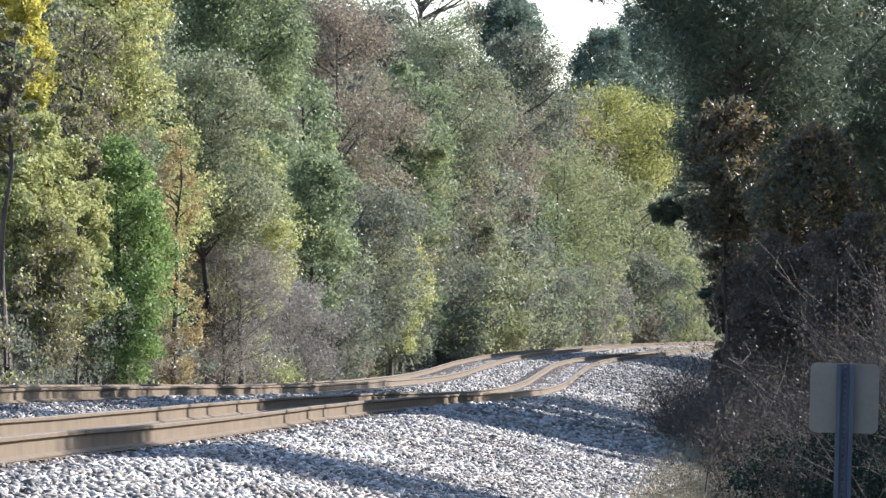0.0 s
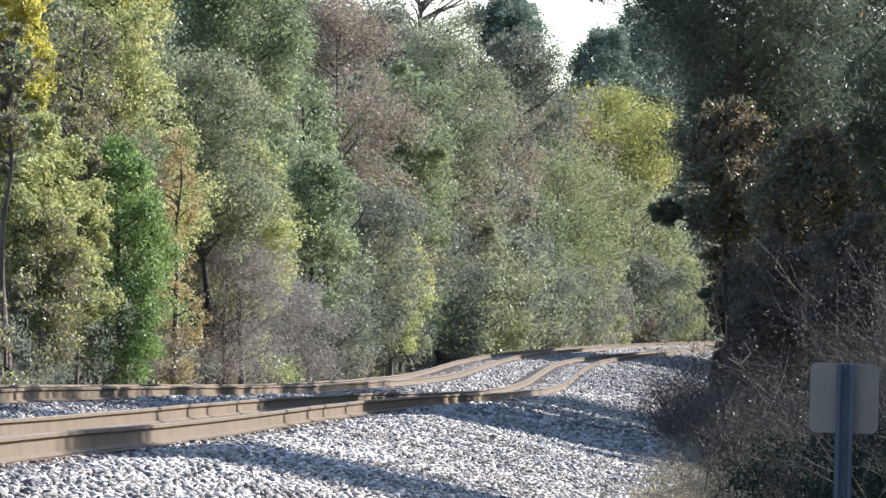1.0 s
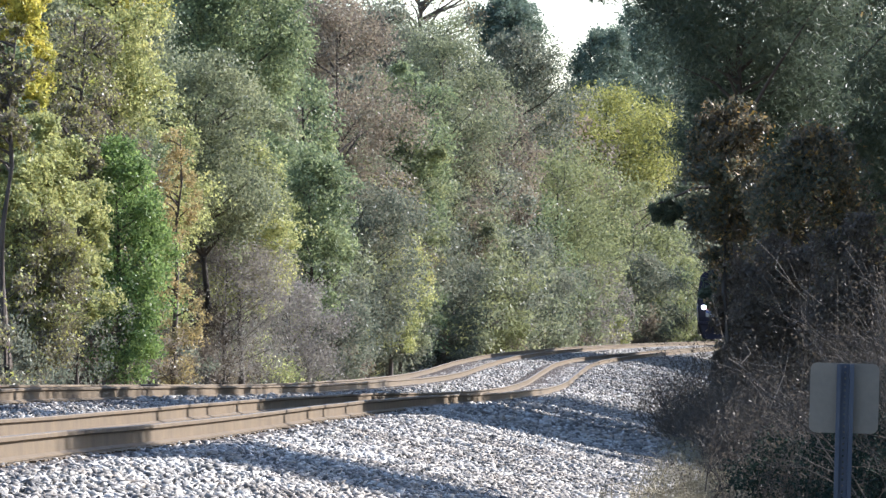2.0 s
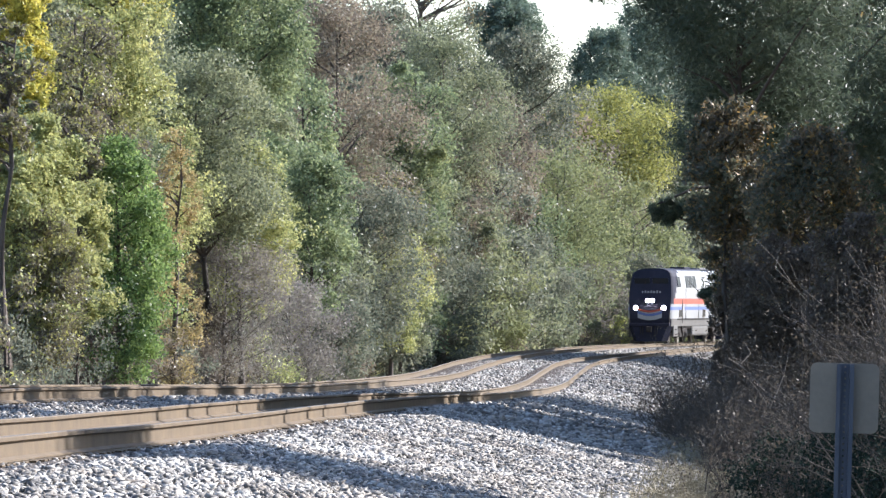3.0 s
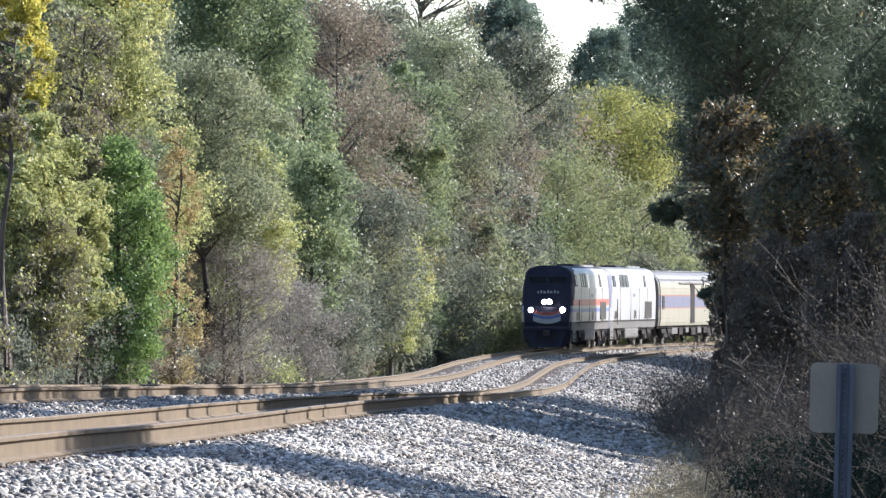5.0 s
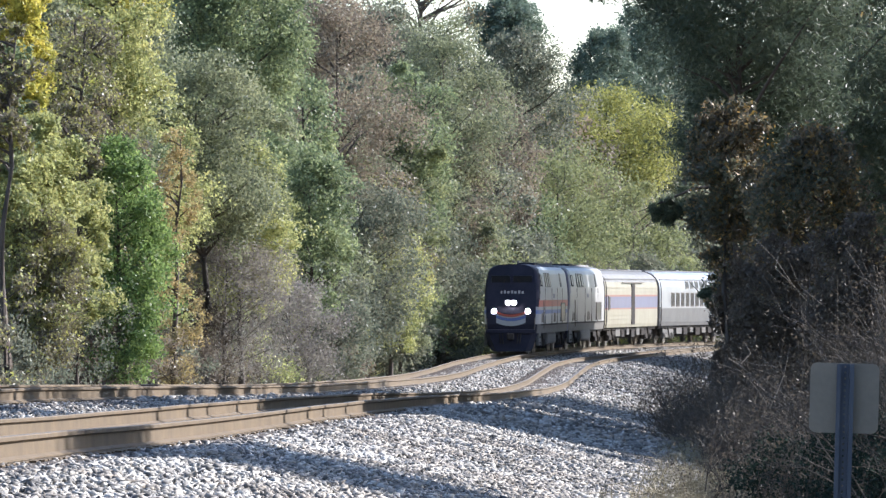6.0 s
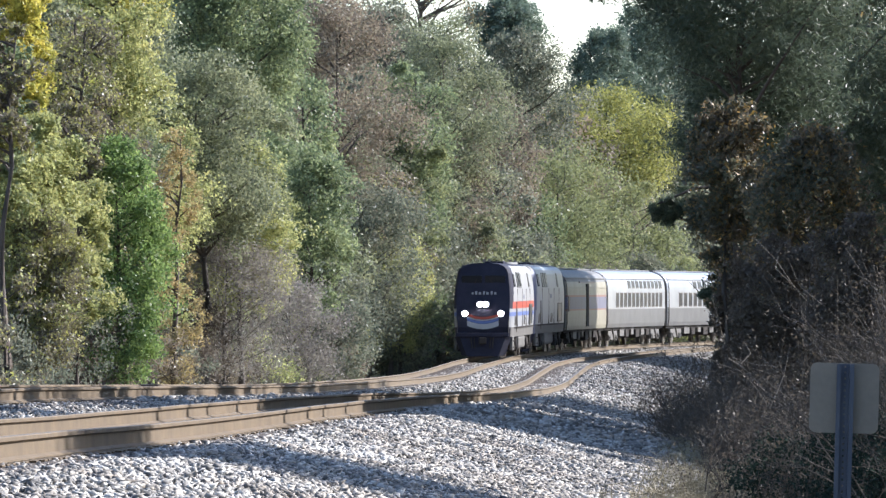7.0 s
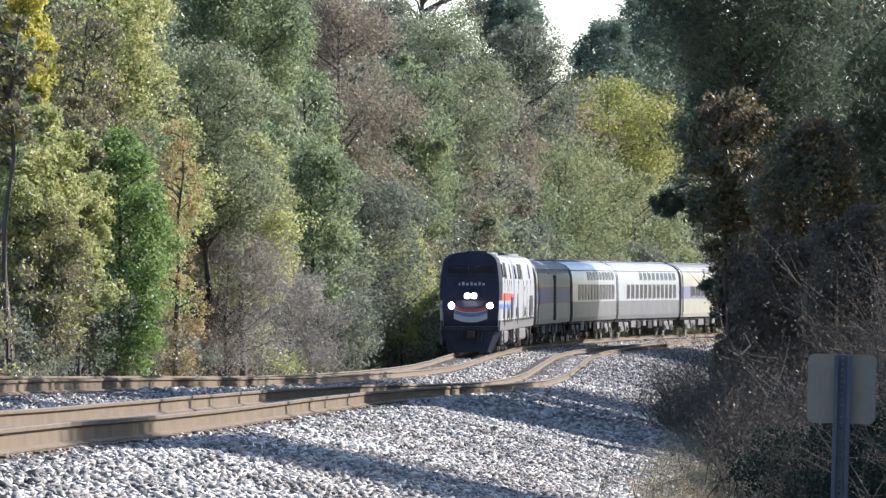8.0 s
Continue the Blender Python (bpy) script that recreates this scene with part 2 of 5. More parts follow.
def loose_stones():
    """Crushed stones lying on the near stretch of the bed."""
    rng = np.random.default_rng(4)
    base = np.array([(1, 0.2, -0.1), (-0.9, 0.35, 0), (0.1, 0.8, 0.1), (0, -0.85, 0.05), (0.15, 0.1, 0.75), (-0.1, 0, -0.6)])
    tris = np.array([(0, 2, 4), (2, 1, 4), (1, 3, 4), (3, 0, 4), (2, 0, 5), (1, 2, 5), (3, 1, 5), (0, 3, 5)])
    spots = []
    for y0, y1, u0, u1, density in ((50, 75, 1.3, 5.6, 270), (40, 50, 1.3, 3.2, 270), (75, 110, 1.3, 6.0, 150), (110, 190, 1.3, 5.8, 42), (190, 330, 1.3, 5.5, 14), (330, 430, 1.3, 5.0, 8), (330, 430, -3.3, -0.95, 8), (44, 110, 0.85, 1.3, 50), (110, 330, 0.85, 1.3, 40),
                                    (44, 110, -0.62, 0.62, 50), (110, 330, -0.62, 0.62, 55), (50, 120, -3.3, -0.95, 80), (120, 330, -3.3, -0.95, 25), (150, 330, -4.95, -3.65, 40)):
        n = int((y1 - y0) * (u1 - u0) * density)
        spots.append(np.stack([rng.uniform(y0, y1, n), rng.uniform(u0, u1, n)], 1))
    spots = np.concatenate(spots)
    n = len(spots)
    size = rng.uniform(0.018, 0.05, n) * (1 + 0.6 * (spots[:, 0] > 110))
    x = np.interp(spots[:, 0], GRID, TABLE[:, 0]) + spots[:, 1]
    z = np.array([bed_height(u, y) for y, u in spots])
    a, b, c = rng.uniform(0, 6.28, n), rng.uniform(-0.7, 0.7, n), rng.uniform(-0.7, 0.7, n)
    shape = base[None] * (size[:, None] * np.stack([rng.uniform(0.9, 1.7, n), rng.uniform(0.5, 1.0, n), rng.uniform(0.5, 1.1, n)], 1))[:, None, :] * rng.uniform(0.8, 1.2, (n, 6, 1))
    ca, sa, cb, sb, cc, sc = np.cos(a), np.sin(a), np.cos(b), np.sin(b), np.cos(c), np.sin(c)
    rot = np.stack([np.stack([ca * cb, ca * sb * sc - sa * cc, ca * sb * cc + sa * sc], 1), np.stack([sa * cb, sa * sb * sc + ca * cc, sa * sb * cc - ca * sc], 1), np.stack([-sb, cb * sc, cb * cc], 1)], 1)
    pts = np.einsum("nij,nkj->nki", rot, shape) + np.stack([x, spots[:, 0], z + size * rng.uniform(0.0, 0.55, n)], 1)[:, None, :]
    me = bpy.data.meshes.new("ballast_stones")
    me.vertices.add(n * 6)
    me.vertices.foreach_set("co", pts.astype(np.float32).ravel())
    f = (tris[None] + (np.arange(n) * 6)[:, None, None]).reshape(-1, 3).astype(np.int32)
    me.loops.add(f.size)
    me.loops.foreach_set("vertex_index", f.ravel())
    me.polygons.add(len(f))
    me.polygons.foreach_set("loop_start", np.arange(0, f.size, 3, dtype=np.int32))
    me.materials.append(STONES)
    me.update(calc_edges=True)
    tagged(new("ballast_stones", me), "loose pale grey crushed ballast stones beside the rails", "gravel", kind="stuff")


# ---------------------------------------------------------------- track
def rail_mesh(u, y0, y1):
    """A flat-bottomed rail swept along the line; its worn top is polished."""
    prof = [(-0.076, -0.186), (0.076, -0.186), (0.076, -0.174), (0.012, -0.155), (0.009, -0.05), (0.037, -0.036), (0.037, -0.008), (0.028, 0.0), (-0.028, 0.0), (-0.037, -0.008), (-0.037, -0.036), (-0.009, -0.05), (-0.012, -0.155), (-0.076, -0.174)]
    ys = np.concatenate([np.arange(y0, 420, 1.5), np.arange(420, y1, 6)])
    n, verts, faces = len(prof), [], []
    for y in ys:
        wob = 0.008 * noise.noise(Vector((u, y * 0.13, 0)))
        p = on_line(float(y), u)
        verts += [(p.x + a, p.y, p.z + b + wob) for a, b in prof]
    for i in range(len(ys) - 1):
        for k in range(n):
            j = (k + 1) % n
            faces.append((i * n + k, i * n + j, (i + 1) * n + j, (i + 1) * n + k))
    me = mesh_of("rail", verts, faces, RUST)
    me.materials.append(POLISHED)
    for i, poly in enumerate(me.polygons):
        if i % n == 7:
            poly.material_index = 1
    return me


def railway_track(mid, label):
    track = tagged(new("railway_track"), label, "railway track", group="parallel railway tracks")
    track.location = on_line(40, mid) - Vector((0, 0, 0.35))
    shift = Matrix.Translation(-track.location)
    for side in (-1, 1):
        r = child("rail", rail_mesh(mid + side * GAUGE / 2, -38, 700), track, "rusty steel rail with a polished running surface")
        r.matrix_basis = shift
    tie = bmesh.new()
    box(tie, -1.3, 1.3, -0.11, 0.11, -0.16, 0, 0.012)
    me = bpy.data.meshes.new("sleeper")
    tie.to_mesh(me)
    me.materials.append(TIE_WOOD)
    clip = boxed(-0.18, 0.18, -0.095, 0.095, 0.002, 0.016, bevel=0.004)
    plate = bpy.data.meshes.new("tie_plate")
    clip.to_mesh(plate)
    clip.free()
    plate.materials.append(RUST)
    rng = random.Random(7 + int(mid))
    far = bmesh.new()
    count, y = 0, 44.0
    while y < 330:
        a, b = on_line(y, mid), on_line(y + 1, mid)
        turn = math.atan2(-(b.x - a.x), 1.0) + radians(rng.uniform(-0.8, 0.8))
        cant = float(np.interp(y, GRID, TABLE[:, 2]))
        m = shift @ Matrix.Translation(a + Vector((rng.uniform(-0.04, 0.04), 0, -0.2))) @ Matrix.Rotation(turn, 4, "Z") @ Matrix.Rotation(-cant, 4, "Y")
        if count < 110:
            s = child("sleeper", me, track)
            s.matrix_basis = m
            for side in (-1, 1):
                child("tie_plate", plate, s).location.x = side * GAUGE / 2
        else:
            n = len(far.verts)
            far.from_mesh(me)
            far.verts.ensure_lookup_table()
            bmesh.ops.transform(far, matrix=m, verts=far.verts[n:])
        count += 1
        y += 0.53
    tie.free()
    rest = part("sleeper_run", far, TIE_WOOD, track)
    tagged(rest, kind="stuff")
    return track


bank()
loose_stones()
railway_track(0.0, "near railway track with rusty rails on wooden sleepers")
railway_track(-SPACING, "western railway track that the passenger train runs on")


# ---------------------------------------------------------------- trees
# most greens below have extra blue, putting distance haze into the leaf colour
GREY_GREEN = leaf_material("grey_green_leaves", [(0.072, 0.090, 0.058), (0.174, 0.202, 0.126), (0.276, 0.296, 0.171), (0.387, 0.383, 0.208)])
BLUE_GREEN = leaf_material("deep_green_leaves", [(0.072, 0.103, 0.058), (0.154, 0.201, 0.110), (0.257, 0.309, 0.155), (0.381, 0.412, 0.189)])
YELLOW = leaf_material("yellow_leaves", [(0.168, 0.182, 0.066), (0.403, 0.399, 0.094), (0.582, 0.524, 0.110), (0.650, 0.490, 0.110)])
GOLDEN = leaf_material("golden_green_leaves", [(0.12, 0.14, 0.06), (0.26, 0.275, 0.09), (0.39, 0.385, 0.12), (0.47, 0.44, 0.13)], 0.5, 0.25)
LIME = leaf_material("yellow_green_leaves", [(0.147, 0.180, 0.089), (0.310, 0.341, 0.147), (0.473, 0.482, 0.194), (0.591, 0.531, 0.219)])
LIME_GREY = leaf_material("dull_yellow_green_leaves", [(0.110, 0.130, 0.075), (0.203, 0.231, 0.122), (0.297, 0.319, 0.149), (0.395, 0.391, 0.165)], 0.5, 0.25)
GREEN = leaf_material("bright_green_leaves", [(0.051, 0.092, 0.045), (0.130, 0.213, 0.079), (0.248, 0.351, 0.114), (0.383, 0.471, 0.153)])
RUSSET = leaf_material("russet_leaves", [(0.122, 0.108, 0.092), (0.216, 0.179, 0.134), (0.279, 0.217, 0.149), (0.228, 0.246, 0.170)])
ORANGE = leaf_material("orange_leaves", [(0.243, 0.218, 0.114), (0.347, 0.287, 0.134), (0.439, 0.322, 0.146), (0.323, 0.310, 0.146)])
OLIVE = leaf_material("olive_leaves", [(0.061, 0.076, 0.058), (0.142, 0.165, 0.122), (0.221, 0.235, 0.165), (0.284, 0.265, 0.180)], 0.5, 0.25)
THICKET = leaf_material("grey_brown_leaves", [(0.146, 0.134, 0.127), (0.233, 0.211, 0.191), (0.314, 0.283, 0.246), (0.350, 0.336, 0.221)], 0.35, 0.15)
SPECKLED = leaf_material("brown_and_yellow_leaves", [(0.108, 0.099, 0.078), (0.170, 0.151, 0.110), (0.233, 0.215, 0.139), (0.680, 0.680, 0.147)], 0.35, 0.3)
EMBER = leaf_material("sunlit_orange_leaves", [(0.14, 0.11, 0.05), (0.24, 0.17, 0.06), (0.36, 0.23, 0.06), (0.22, 0.13, 0.05)], 0.5, 0.3)
NEEDLES = leaf_material("dark_pine_needles", [(0.070, 0.095, 0.068), (0.113, 0.147, 0.099), (0.173, 0.194, 0.116)], 0.4, 0.25)
# lighter, bluer needles for the far pines, haze included in the tone
FAR_NEEDLES = leaf_material("pine_needles", [(0.095, 0.138, 0.107), (0.153, 0.204, 0.151), (0.217, 0.258, 0.180)], 0.35, 0.2)
# near-black leaf tones that hold the shade inside the brush
DARK = leaf_material("shade_dark_leaves", [(0.018, 0.030, 0.023), (0.029, 0.045, 0.035), (0.041, 0.060, 0.042)], 0.1, 0.05, 0.8)
DRY = leaf_material("dry_brown_leaves", [(0.085, 0.072, 0.058), (0.125, 0.103, 0.08), (0.168, 0.138, 0.105)], 0.35, 0.1)
# autumn tones dulled for the right side, with its shade put into them
SHADE_MIX = leaf_material("shade_toned_autumn_leaves", [(0.070, 0.081, 0.057), (0.106, 0.115, 0.076), (0.119, 0.129, 0.083), (0.154, 0.133, 0.090), (0.191, 0.140, 0.088), (0.564, 0.360, 0.109)], 0.35, 0.3)


def profile(kind, h):
    """Width of a crown at the height h, both 0 to 1."""
    if kind == "cone":
        return max(0.06, (1 - h) ** 0.8) * min(1, 0.4 + h * 4)
    if kind == "column":
        return max(0.08, 1 - (2 * h - 0.9) ** 4) if h < 0.95 else 0.3
    if kind == "pine":
        return 0.35 + 0.65 * math.sin(math.pi * min(1, 0.15 + h * 0.8))
    return math.sqrt(max(0.02, 1 - (1.75 * h - 0.78) ** 2))


def leaf_cloud(rng, centres, spread, per, size, slim, flat=0.75):
    """Loose folded leaves strewn round the clump centres."""
    k = len(centres)
    n = k * per
    d = rng.normal(0, 1, (n, 3)) * np.array([1, 1, flat])
    d /= np.maximum(np.linalg.norm(d, axis=1, keepdims=True), 1e-6)
    r = rng.uniform(0.15, 1.1, (n, 1)) ** 0.75
    at = np.repeat(centres, per, 0) + d * r * np.repeat(spread, per)[:, None]
    a = rng.normal(0, 1, (n, 3))
    a /= np.linalg.norm(a, axis=1, keepdims=True)
    b = np.cross(a, rng.normal(0, 1, (n, 3)))
    b /= np.maximum(np.linalg.norm(b, axis=1, keepdims=True), 1e-6)
    s = size * rng.uniform(0.6, 1.35, (n, 1))
    a, b = a * s * 0.5, b * s * 0.5 * slim
    return np.stack([at - a * 1.1 - b * 0.6, at + b * 1.25, at + a * 1.1 - b * 0.6], 1).reshape(-1, 3)


def tree(name, label, x, y, height, radius, leaves, kind="round", low=0.12, clumps=90, per=90, size=0.15, slim=0.6, bark=None, seed=0, category="tree", wide=1.0, boughs=()):
    """A tapered trunk with limbs, and a crown of leaf clumps with an uneven outline."""
    rng = np.random.default_rng(seed + int(abs(x) * 131 + abs(y) * 17))
    r = random.Random(seed + int(y * 7 + x * 11))
    groups = {"shrub": "shrubs along the railway", "pine": "pines beside the railway", "tree": "broadleaved trees beside the railway"}
    thing = tagged(new(name), label, category, groups.get(name, ""))
    thing.location = (x, y, ground_height(x, y) - 0.05)
    # boughs first: rounded masses with gaps between them, then leaf clumps over each
    lobes, ph = [], rng.uniform(0, 50)
    want = max(10, clumps // 5)
    while len(lobes) < want:
        h, a = rng.uniform(0, 1), rng.uniform(0, 2 * math.pi)
        w = profile(kind, h)
        if rng.uniform() > 0.3 + 0.7 * w:
            continue
        reach = 0.95 + 0.3 * noise.noise(Vector((math.cos(a) * 1.4 + ph, math.sin(a) * 1.4, h * 4.5)))
        rr = radius * w * reach * rng.uniform(0.1, 1.0) ** 0.4
        lobes.append((math.cos(a) * rr * wide, math.sin(a) * rr, height * (low + (0.97 - low) * h), radius * rng.uniform(0.22, 0.45) * (0.55 + 0.45 * w)))
    lobes = np.array(lobes)
    own = lobes[rng.integers(0, len(lobes), clumps)]
    way = rng.normal(0, 1, (clumps, 3)) + np.array([0, 0, 0.45])
    way /= np.linalg.norm(way, axis=1, keepdims=True)
    flat = 0.45 if kind == "pine" else 0.85
    pick = own[:, :3] + way * own[:, 3:] * rng.uniform(0.55, 1.0, (clumps, 1)) * np.array([1, 1, flat])
    spread = own[:, 3] * rng.uniform(0.5, 0.95, clumps) + 0.06
    # thinner growth between the boughs
    for k in range(0, clumps, 2):
        h, a = rng.uniform(0, 1), rng.uniform(0, 2 * math.pi)
        rr = radius * profile(kind, h) * 1.0 * rng.uniform(0.05, 1.0) ** 0.5
        pick[k] = (math.cos(a) * rr * wide, math.sin(a) * rr, height * (low + (0.95 - low) * h))
        spread[k] = radius * rng.uniform(0.16, 0.3)
    pick[:, 2] = np.clip(pick[:, 2], 0.1, height)
    for bx, by, bz, br in boughs:
        way = rng.normal(0, 1, (26, 3)) * np.array([1.2, 1.2, 0.4])
        way /= np.linalg.norm(way, axis=1, keepdims=True)
        pick = np.concatenate([pick, np.array([[bx, by, bz]]) + way * br * rng.uniform(0.2, 1.7, (26, 1))])
        spread = np.concatenate([spread, np.full(26, br * 0.4)])
    wood = Tangle()
    lean = Vector((r.uniform(-0.04, 0.04), r.uniform(-0.04, 0.04), 0)) * height
    steps = [Vector((0, 0, 0)) + lean * (i / 6) ** 2 + Vector((r.uniform(-1, 1), r.uniform(-1, 1), 0)) * 0.012 * height * (0 < i) + Vector((0, 0, height * 0.93 * i / 6)) for i in range(7)]
    base = max(0.04, height * 0.0125)
    wood.add(steps, [base * (1 - 0.85 * i / 6) * (1.5 if i == 0 else 1) for i in range(7)], 8)
    for c in pick[:: max(1, len(pick) // 26)]:
        c = Vector(c)
        start_h = max(height * low * 0.7, c.z - (abs(c.x) + abs(c.y)) * r.uniform(0.3, 0.8))
        i = min(5, int(start_h / (height * 0.93) * 6))
        s = steps[i].lerp(steps[i + 1], min(1, start_h / (height * 0.93) * 6 - i))
        bend = s.lerp(c, 0.5) + Vector((r.uniform(-1, 1), r.uniform(-1, 1), r.uniform(-0.2, 0.8))) * 0.1 * (c - s).length
        wood.add([s, bend, c, c + (c - bend) * 0.35], [base * 0.32, base * 0.2, base * 0.1, base * 0.03], 5)
    for bx, by, bz, br in boughs:
        tip = Vector((bx, by, bz))
        i = max(0, min(5, int((bz - 0.3) / (height * 0.93) * 6)))
        wood.add([steps[i], steps[i].lerp(tip, 0.6) + Vector((0, 0, 0.12)), tip], [base * 0.35, base * 0.22, base * 0.08], 5)
    child("trunk", wood.mesh("trunk", bark or BARK), thing, "bark-covered trunk and limbs")
    if kind == "pine":
        size, slim = size * 1.1, 0.2
    child("crown", leaf_mesh("crown", leaf_cloud(rng, pick, spread, per, size, slim), leaves), thing)
    return thing


def bush(x, y, height, radius, stems=60, leaves=None, per=5, bark=None, size=0.04, label="leafless tangle of brown brush", seed=0):
    """A thicket of thin bent stems with twigs and a few dry leaves."""
    r = random.Random(seed + int(x * 77 + y * 13))
    rng = np.random.default_rng(seed + int(abs(x) * 31 + y))
    thing = tagged(new("bush"), label, "bush", group="brush beside the ballast")
    thing.location = (x, y, ground_height(x, y) - 0.05)
    wood, tips = Tangle(), []
    for _ in range(stems):
        a, q = r.uniform(0, 6.28), math.sqrt(r.random()) * radius * 0.75
        p = Vector((math.cos(a) * q, math.sin(a) * q, 0))
        d = Vector((r.gauss(0, 0.3), r.gauss(0, 0.3), 1)).normalized()
        L, line = height * r.uniform(0.45, 1.0), [p]
        for i in range(4):
            d = (d + Vector((r.gauss(0, 0.2), r.gauss(0, 0.2), r.gauss(-0.03, 0.1)))).normalized()
            line.append(line[-1] + d * L / 4)
        b = r.uniform(0.005, 0.013)
        wood.add(line, [b * (1 - 0.2 * i) for i in range(5)], 4)
        tips += line[2:]
        for i in (0, 1, 1, 2, 2, 3, 3):
            q = line[i].lerp(line[i + 1], r.random())
            e = (d + Vector((r.gauss(0, 0.8), r.gauss(0, 0.8), r.gauss(0.1, 0.4)))).normalized()
            m = q + e * L * 0.14
            t = m + (e + Vector((r.gauss(0, 0.4), r.gauss(0, 0.4), 0.15))).normalized() * L * 0.14
            wood.add([q, m, t], [b * 0.5, b * 0.4, b * 0.25], 3)
            tips.append(t)
    child("brushwood", wood.mesh("brushwood", bark or BRUSH_BARK), thing)
    c = np.array(tips)
    child("foliage", leaf_mesh("foliage", leaf_cloud(rng, c, np.full(len(c), 0.16), per, size, 0.5), leaves or DRY), thing)
    return thing



def edge_tree(name, label, x, y, height, radius, *rest):
    """A tree of the wood's edge, set back until its crown is clear of the passing trains."""
    far = y
    while x * far / y + 1.2 * radius * far / y > float(np.interp(far, GRID, TABLE[:, 0])) - SPACING - 2.3 and far < y + 120:
        far += 2.0
    k = far / y
    return tree(name, label, x * k, far, height * k, radius * k, *rest)


def left_wood():
    t = edge_tree
    # edge of the wood, from the near end of the view northwards
    t("tree", "tall tree turning bright yellow at the wood's edge", -10.5, 170, 12.4, 1.0, YELLOW, "column", 0.52, 300, 125, 0.116)
    t("tree", "thin grey-brown tree with almost bare twigs", -10.2, 190, 11.6, 1.2, RUSSET, "round", 0.40, 190, 78, 0.095)
    t("tree", "tall yellow-green tree with golden upper leaves", -9.1, 192, 14.3, 1.7, LIME, "round", 0.55, 260, 85, 0.116)
    t("tree", "grey-green tree at the wood's edge", -10.2, 207, 12.4, 2.1, GREY_GREEN, "round", 0.44, 240, 127, 0.102)
    t("tree", "low yellow-green tree at the wood's edge", -9.8, 168, 7.5, 1.3, LIME, "round", 0.62, 200, 136, 0.102)
    t("tree", "brown shrub tree with a few yellow leaves", -9.6, 166, 5.3, 1.2, SPECKLED, "round", 0.28, 220, 119, 0.075)
    t("cedar", "dense bright green cedar at the wood's edge", -8.4, 182, 7.5, 1.3, GREEN, "round", 0.17, 430, 90, 0.09)
    t("tree", "thin orange-brown tree below the taller ones", -7.8, 204, 8.8, 0.9, ORANGE, "round", 0.05, 170, 68, 0.082)
    t("tree", "broad tall blue-green tree at the wood's edge", -7.4, 236, 15.4, 2.9, BLUE_GREEN, "round", 0.68, 300, 144, 0.116)
    t("tree", "grey-green tree with yellowing tips", -7.4, 220, 11.3, 2.3, GREY_GREEN, "round", 0.49, 270, 136, 0.102)
    t("tree", "yellow-green tree beside the track", -6.4, 224, 8.9, 1.7, LIME, "round", 0.38, 240, 136, 0.102)
    t("shrub", "dry grey-brown thicket at the wood's edge", -6.4, 206, 5.2, 2.3, THICKET, "round", 0.22, 260, 105, 0.068)
    t("shrub", "dry grey-brown thicket at the wood's edge", -5.1, 232, 4.3, 1.8, THICKET, "round", 0.19, 180, 105, 0.075)
    t("tree", "rounded green tree below the russet one", -5.0, 262, 9.5, 1.7, BLUE_GREEN, "round", 0.36, 220, 110, 0.128)
    t("tree", "large round russet-brown tree", -4.5, 304, 16.8, 3.5, RUSSET, "round", 0.36, 340, 117, 0.136)
    t("tree", "tall grey-green tree behind the others", -7.4, 330, 19.2, 2.0, OLIVE, "round", 0.64, 150, 91, 0.16)
    t("tree", "olive tree below the russet one", -3.3, 290, 8.4, 2.4, OLIVE, "round", 0.24, 220, 110, 0.128)
    t("shrub", "olive shrub tree beside the track", -4.2, 266, 5.0, 1.8, OLIVE, "round", 0.08, 160, 104, 0.112)
    t("tree", "broad grey-green tree with a domed crown", -0.2, 345, 17.2, 3.6, GREY_GREEN, "round", 0.48, 320, 117, 0.144)
    t("tree", "grey-green tree with a domed crown", -1.8, 330, 14.9, 2.3, BLUE_GREEN, "round", 0.44, 200, 104, 0.144)
    t("tree", "yellow-green shrub tree beside the track", -2.3, 308, 7.0, 1.9, LIME, "round", 0.20, 150, 104, 0.12)
    t("tree", "olive shrub tree beside the track", -0.2, 332, 7.4, 2.3, OLIVE, "round", 0.02, 180, 104, 0.128)
    t("tree", "thin grey-brown tree, almost bare", 0.5, 380, 12.5, 2.5, RUSSET, "round", 0.41, 130, 57, 0.15)
    t("tree", "thin grey-brown tree, almost bare", 3.1, 405, 15.7, 2.7, RUSSET, "round", 0.50, 170, 69, 0.158)
    t("tree", "yellowing shrub tree beside the track", 2.2, 356, 6.9, 2.3, LIME_GREY, "round", 0.07, 150, 92, 0.141)
    t("tree", "tall olive tree under the pine", 5.1, 440, 20.7, 3.3, OLIVE, "round", 0.53, 260, 92, 0.176)
    t("pine", "tall dark pine standing over the wood", 4.1, 452, 23.4, 2.3, FAR_NEEDLES, "round", 0.82, 220, 103, 0.176)
    t("tree", "tree with a bright yellow crown", 10.7, 456, 17.0, 4.7, GOLDEN, "round", 0.61, 270, 103, 0.176)
    t("tree", "broad green-yellow tree behind the track", 6.8, 424, 13.0, 4.7, LIME_GREY, "round", 0.30, 330, 103, 0.158)
    t("tree", "green-yellow tree behind the track", 12.0, 446, 11.1, 3.3, LIME_GREY, "round", 0.29, 200, 97, 0.167)
    t("tree", "olive shrub tree behind the track", 5.1, 392, 6.9, 2.9, OLIVE, "round", 0.02, 170, 92, 0.15)
    t("shrub", "dry brown thicket behind the track", 8.6, 420, 5.8, 2.9, THICKET, "round", 0.00, 180, 80, 0.15)
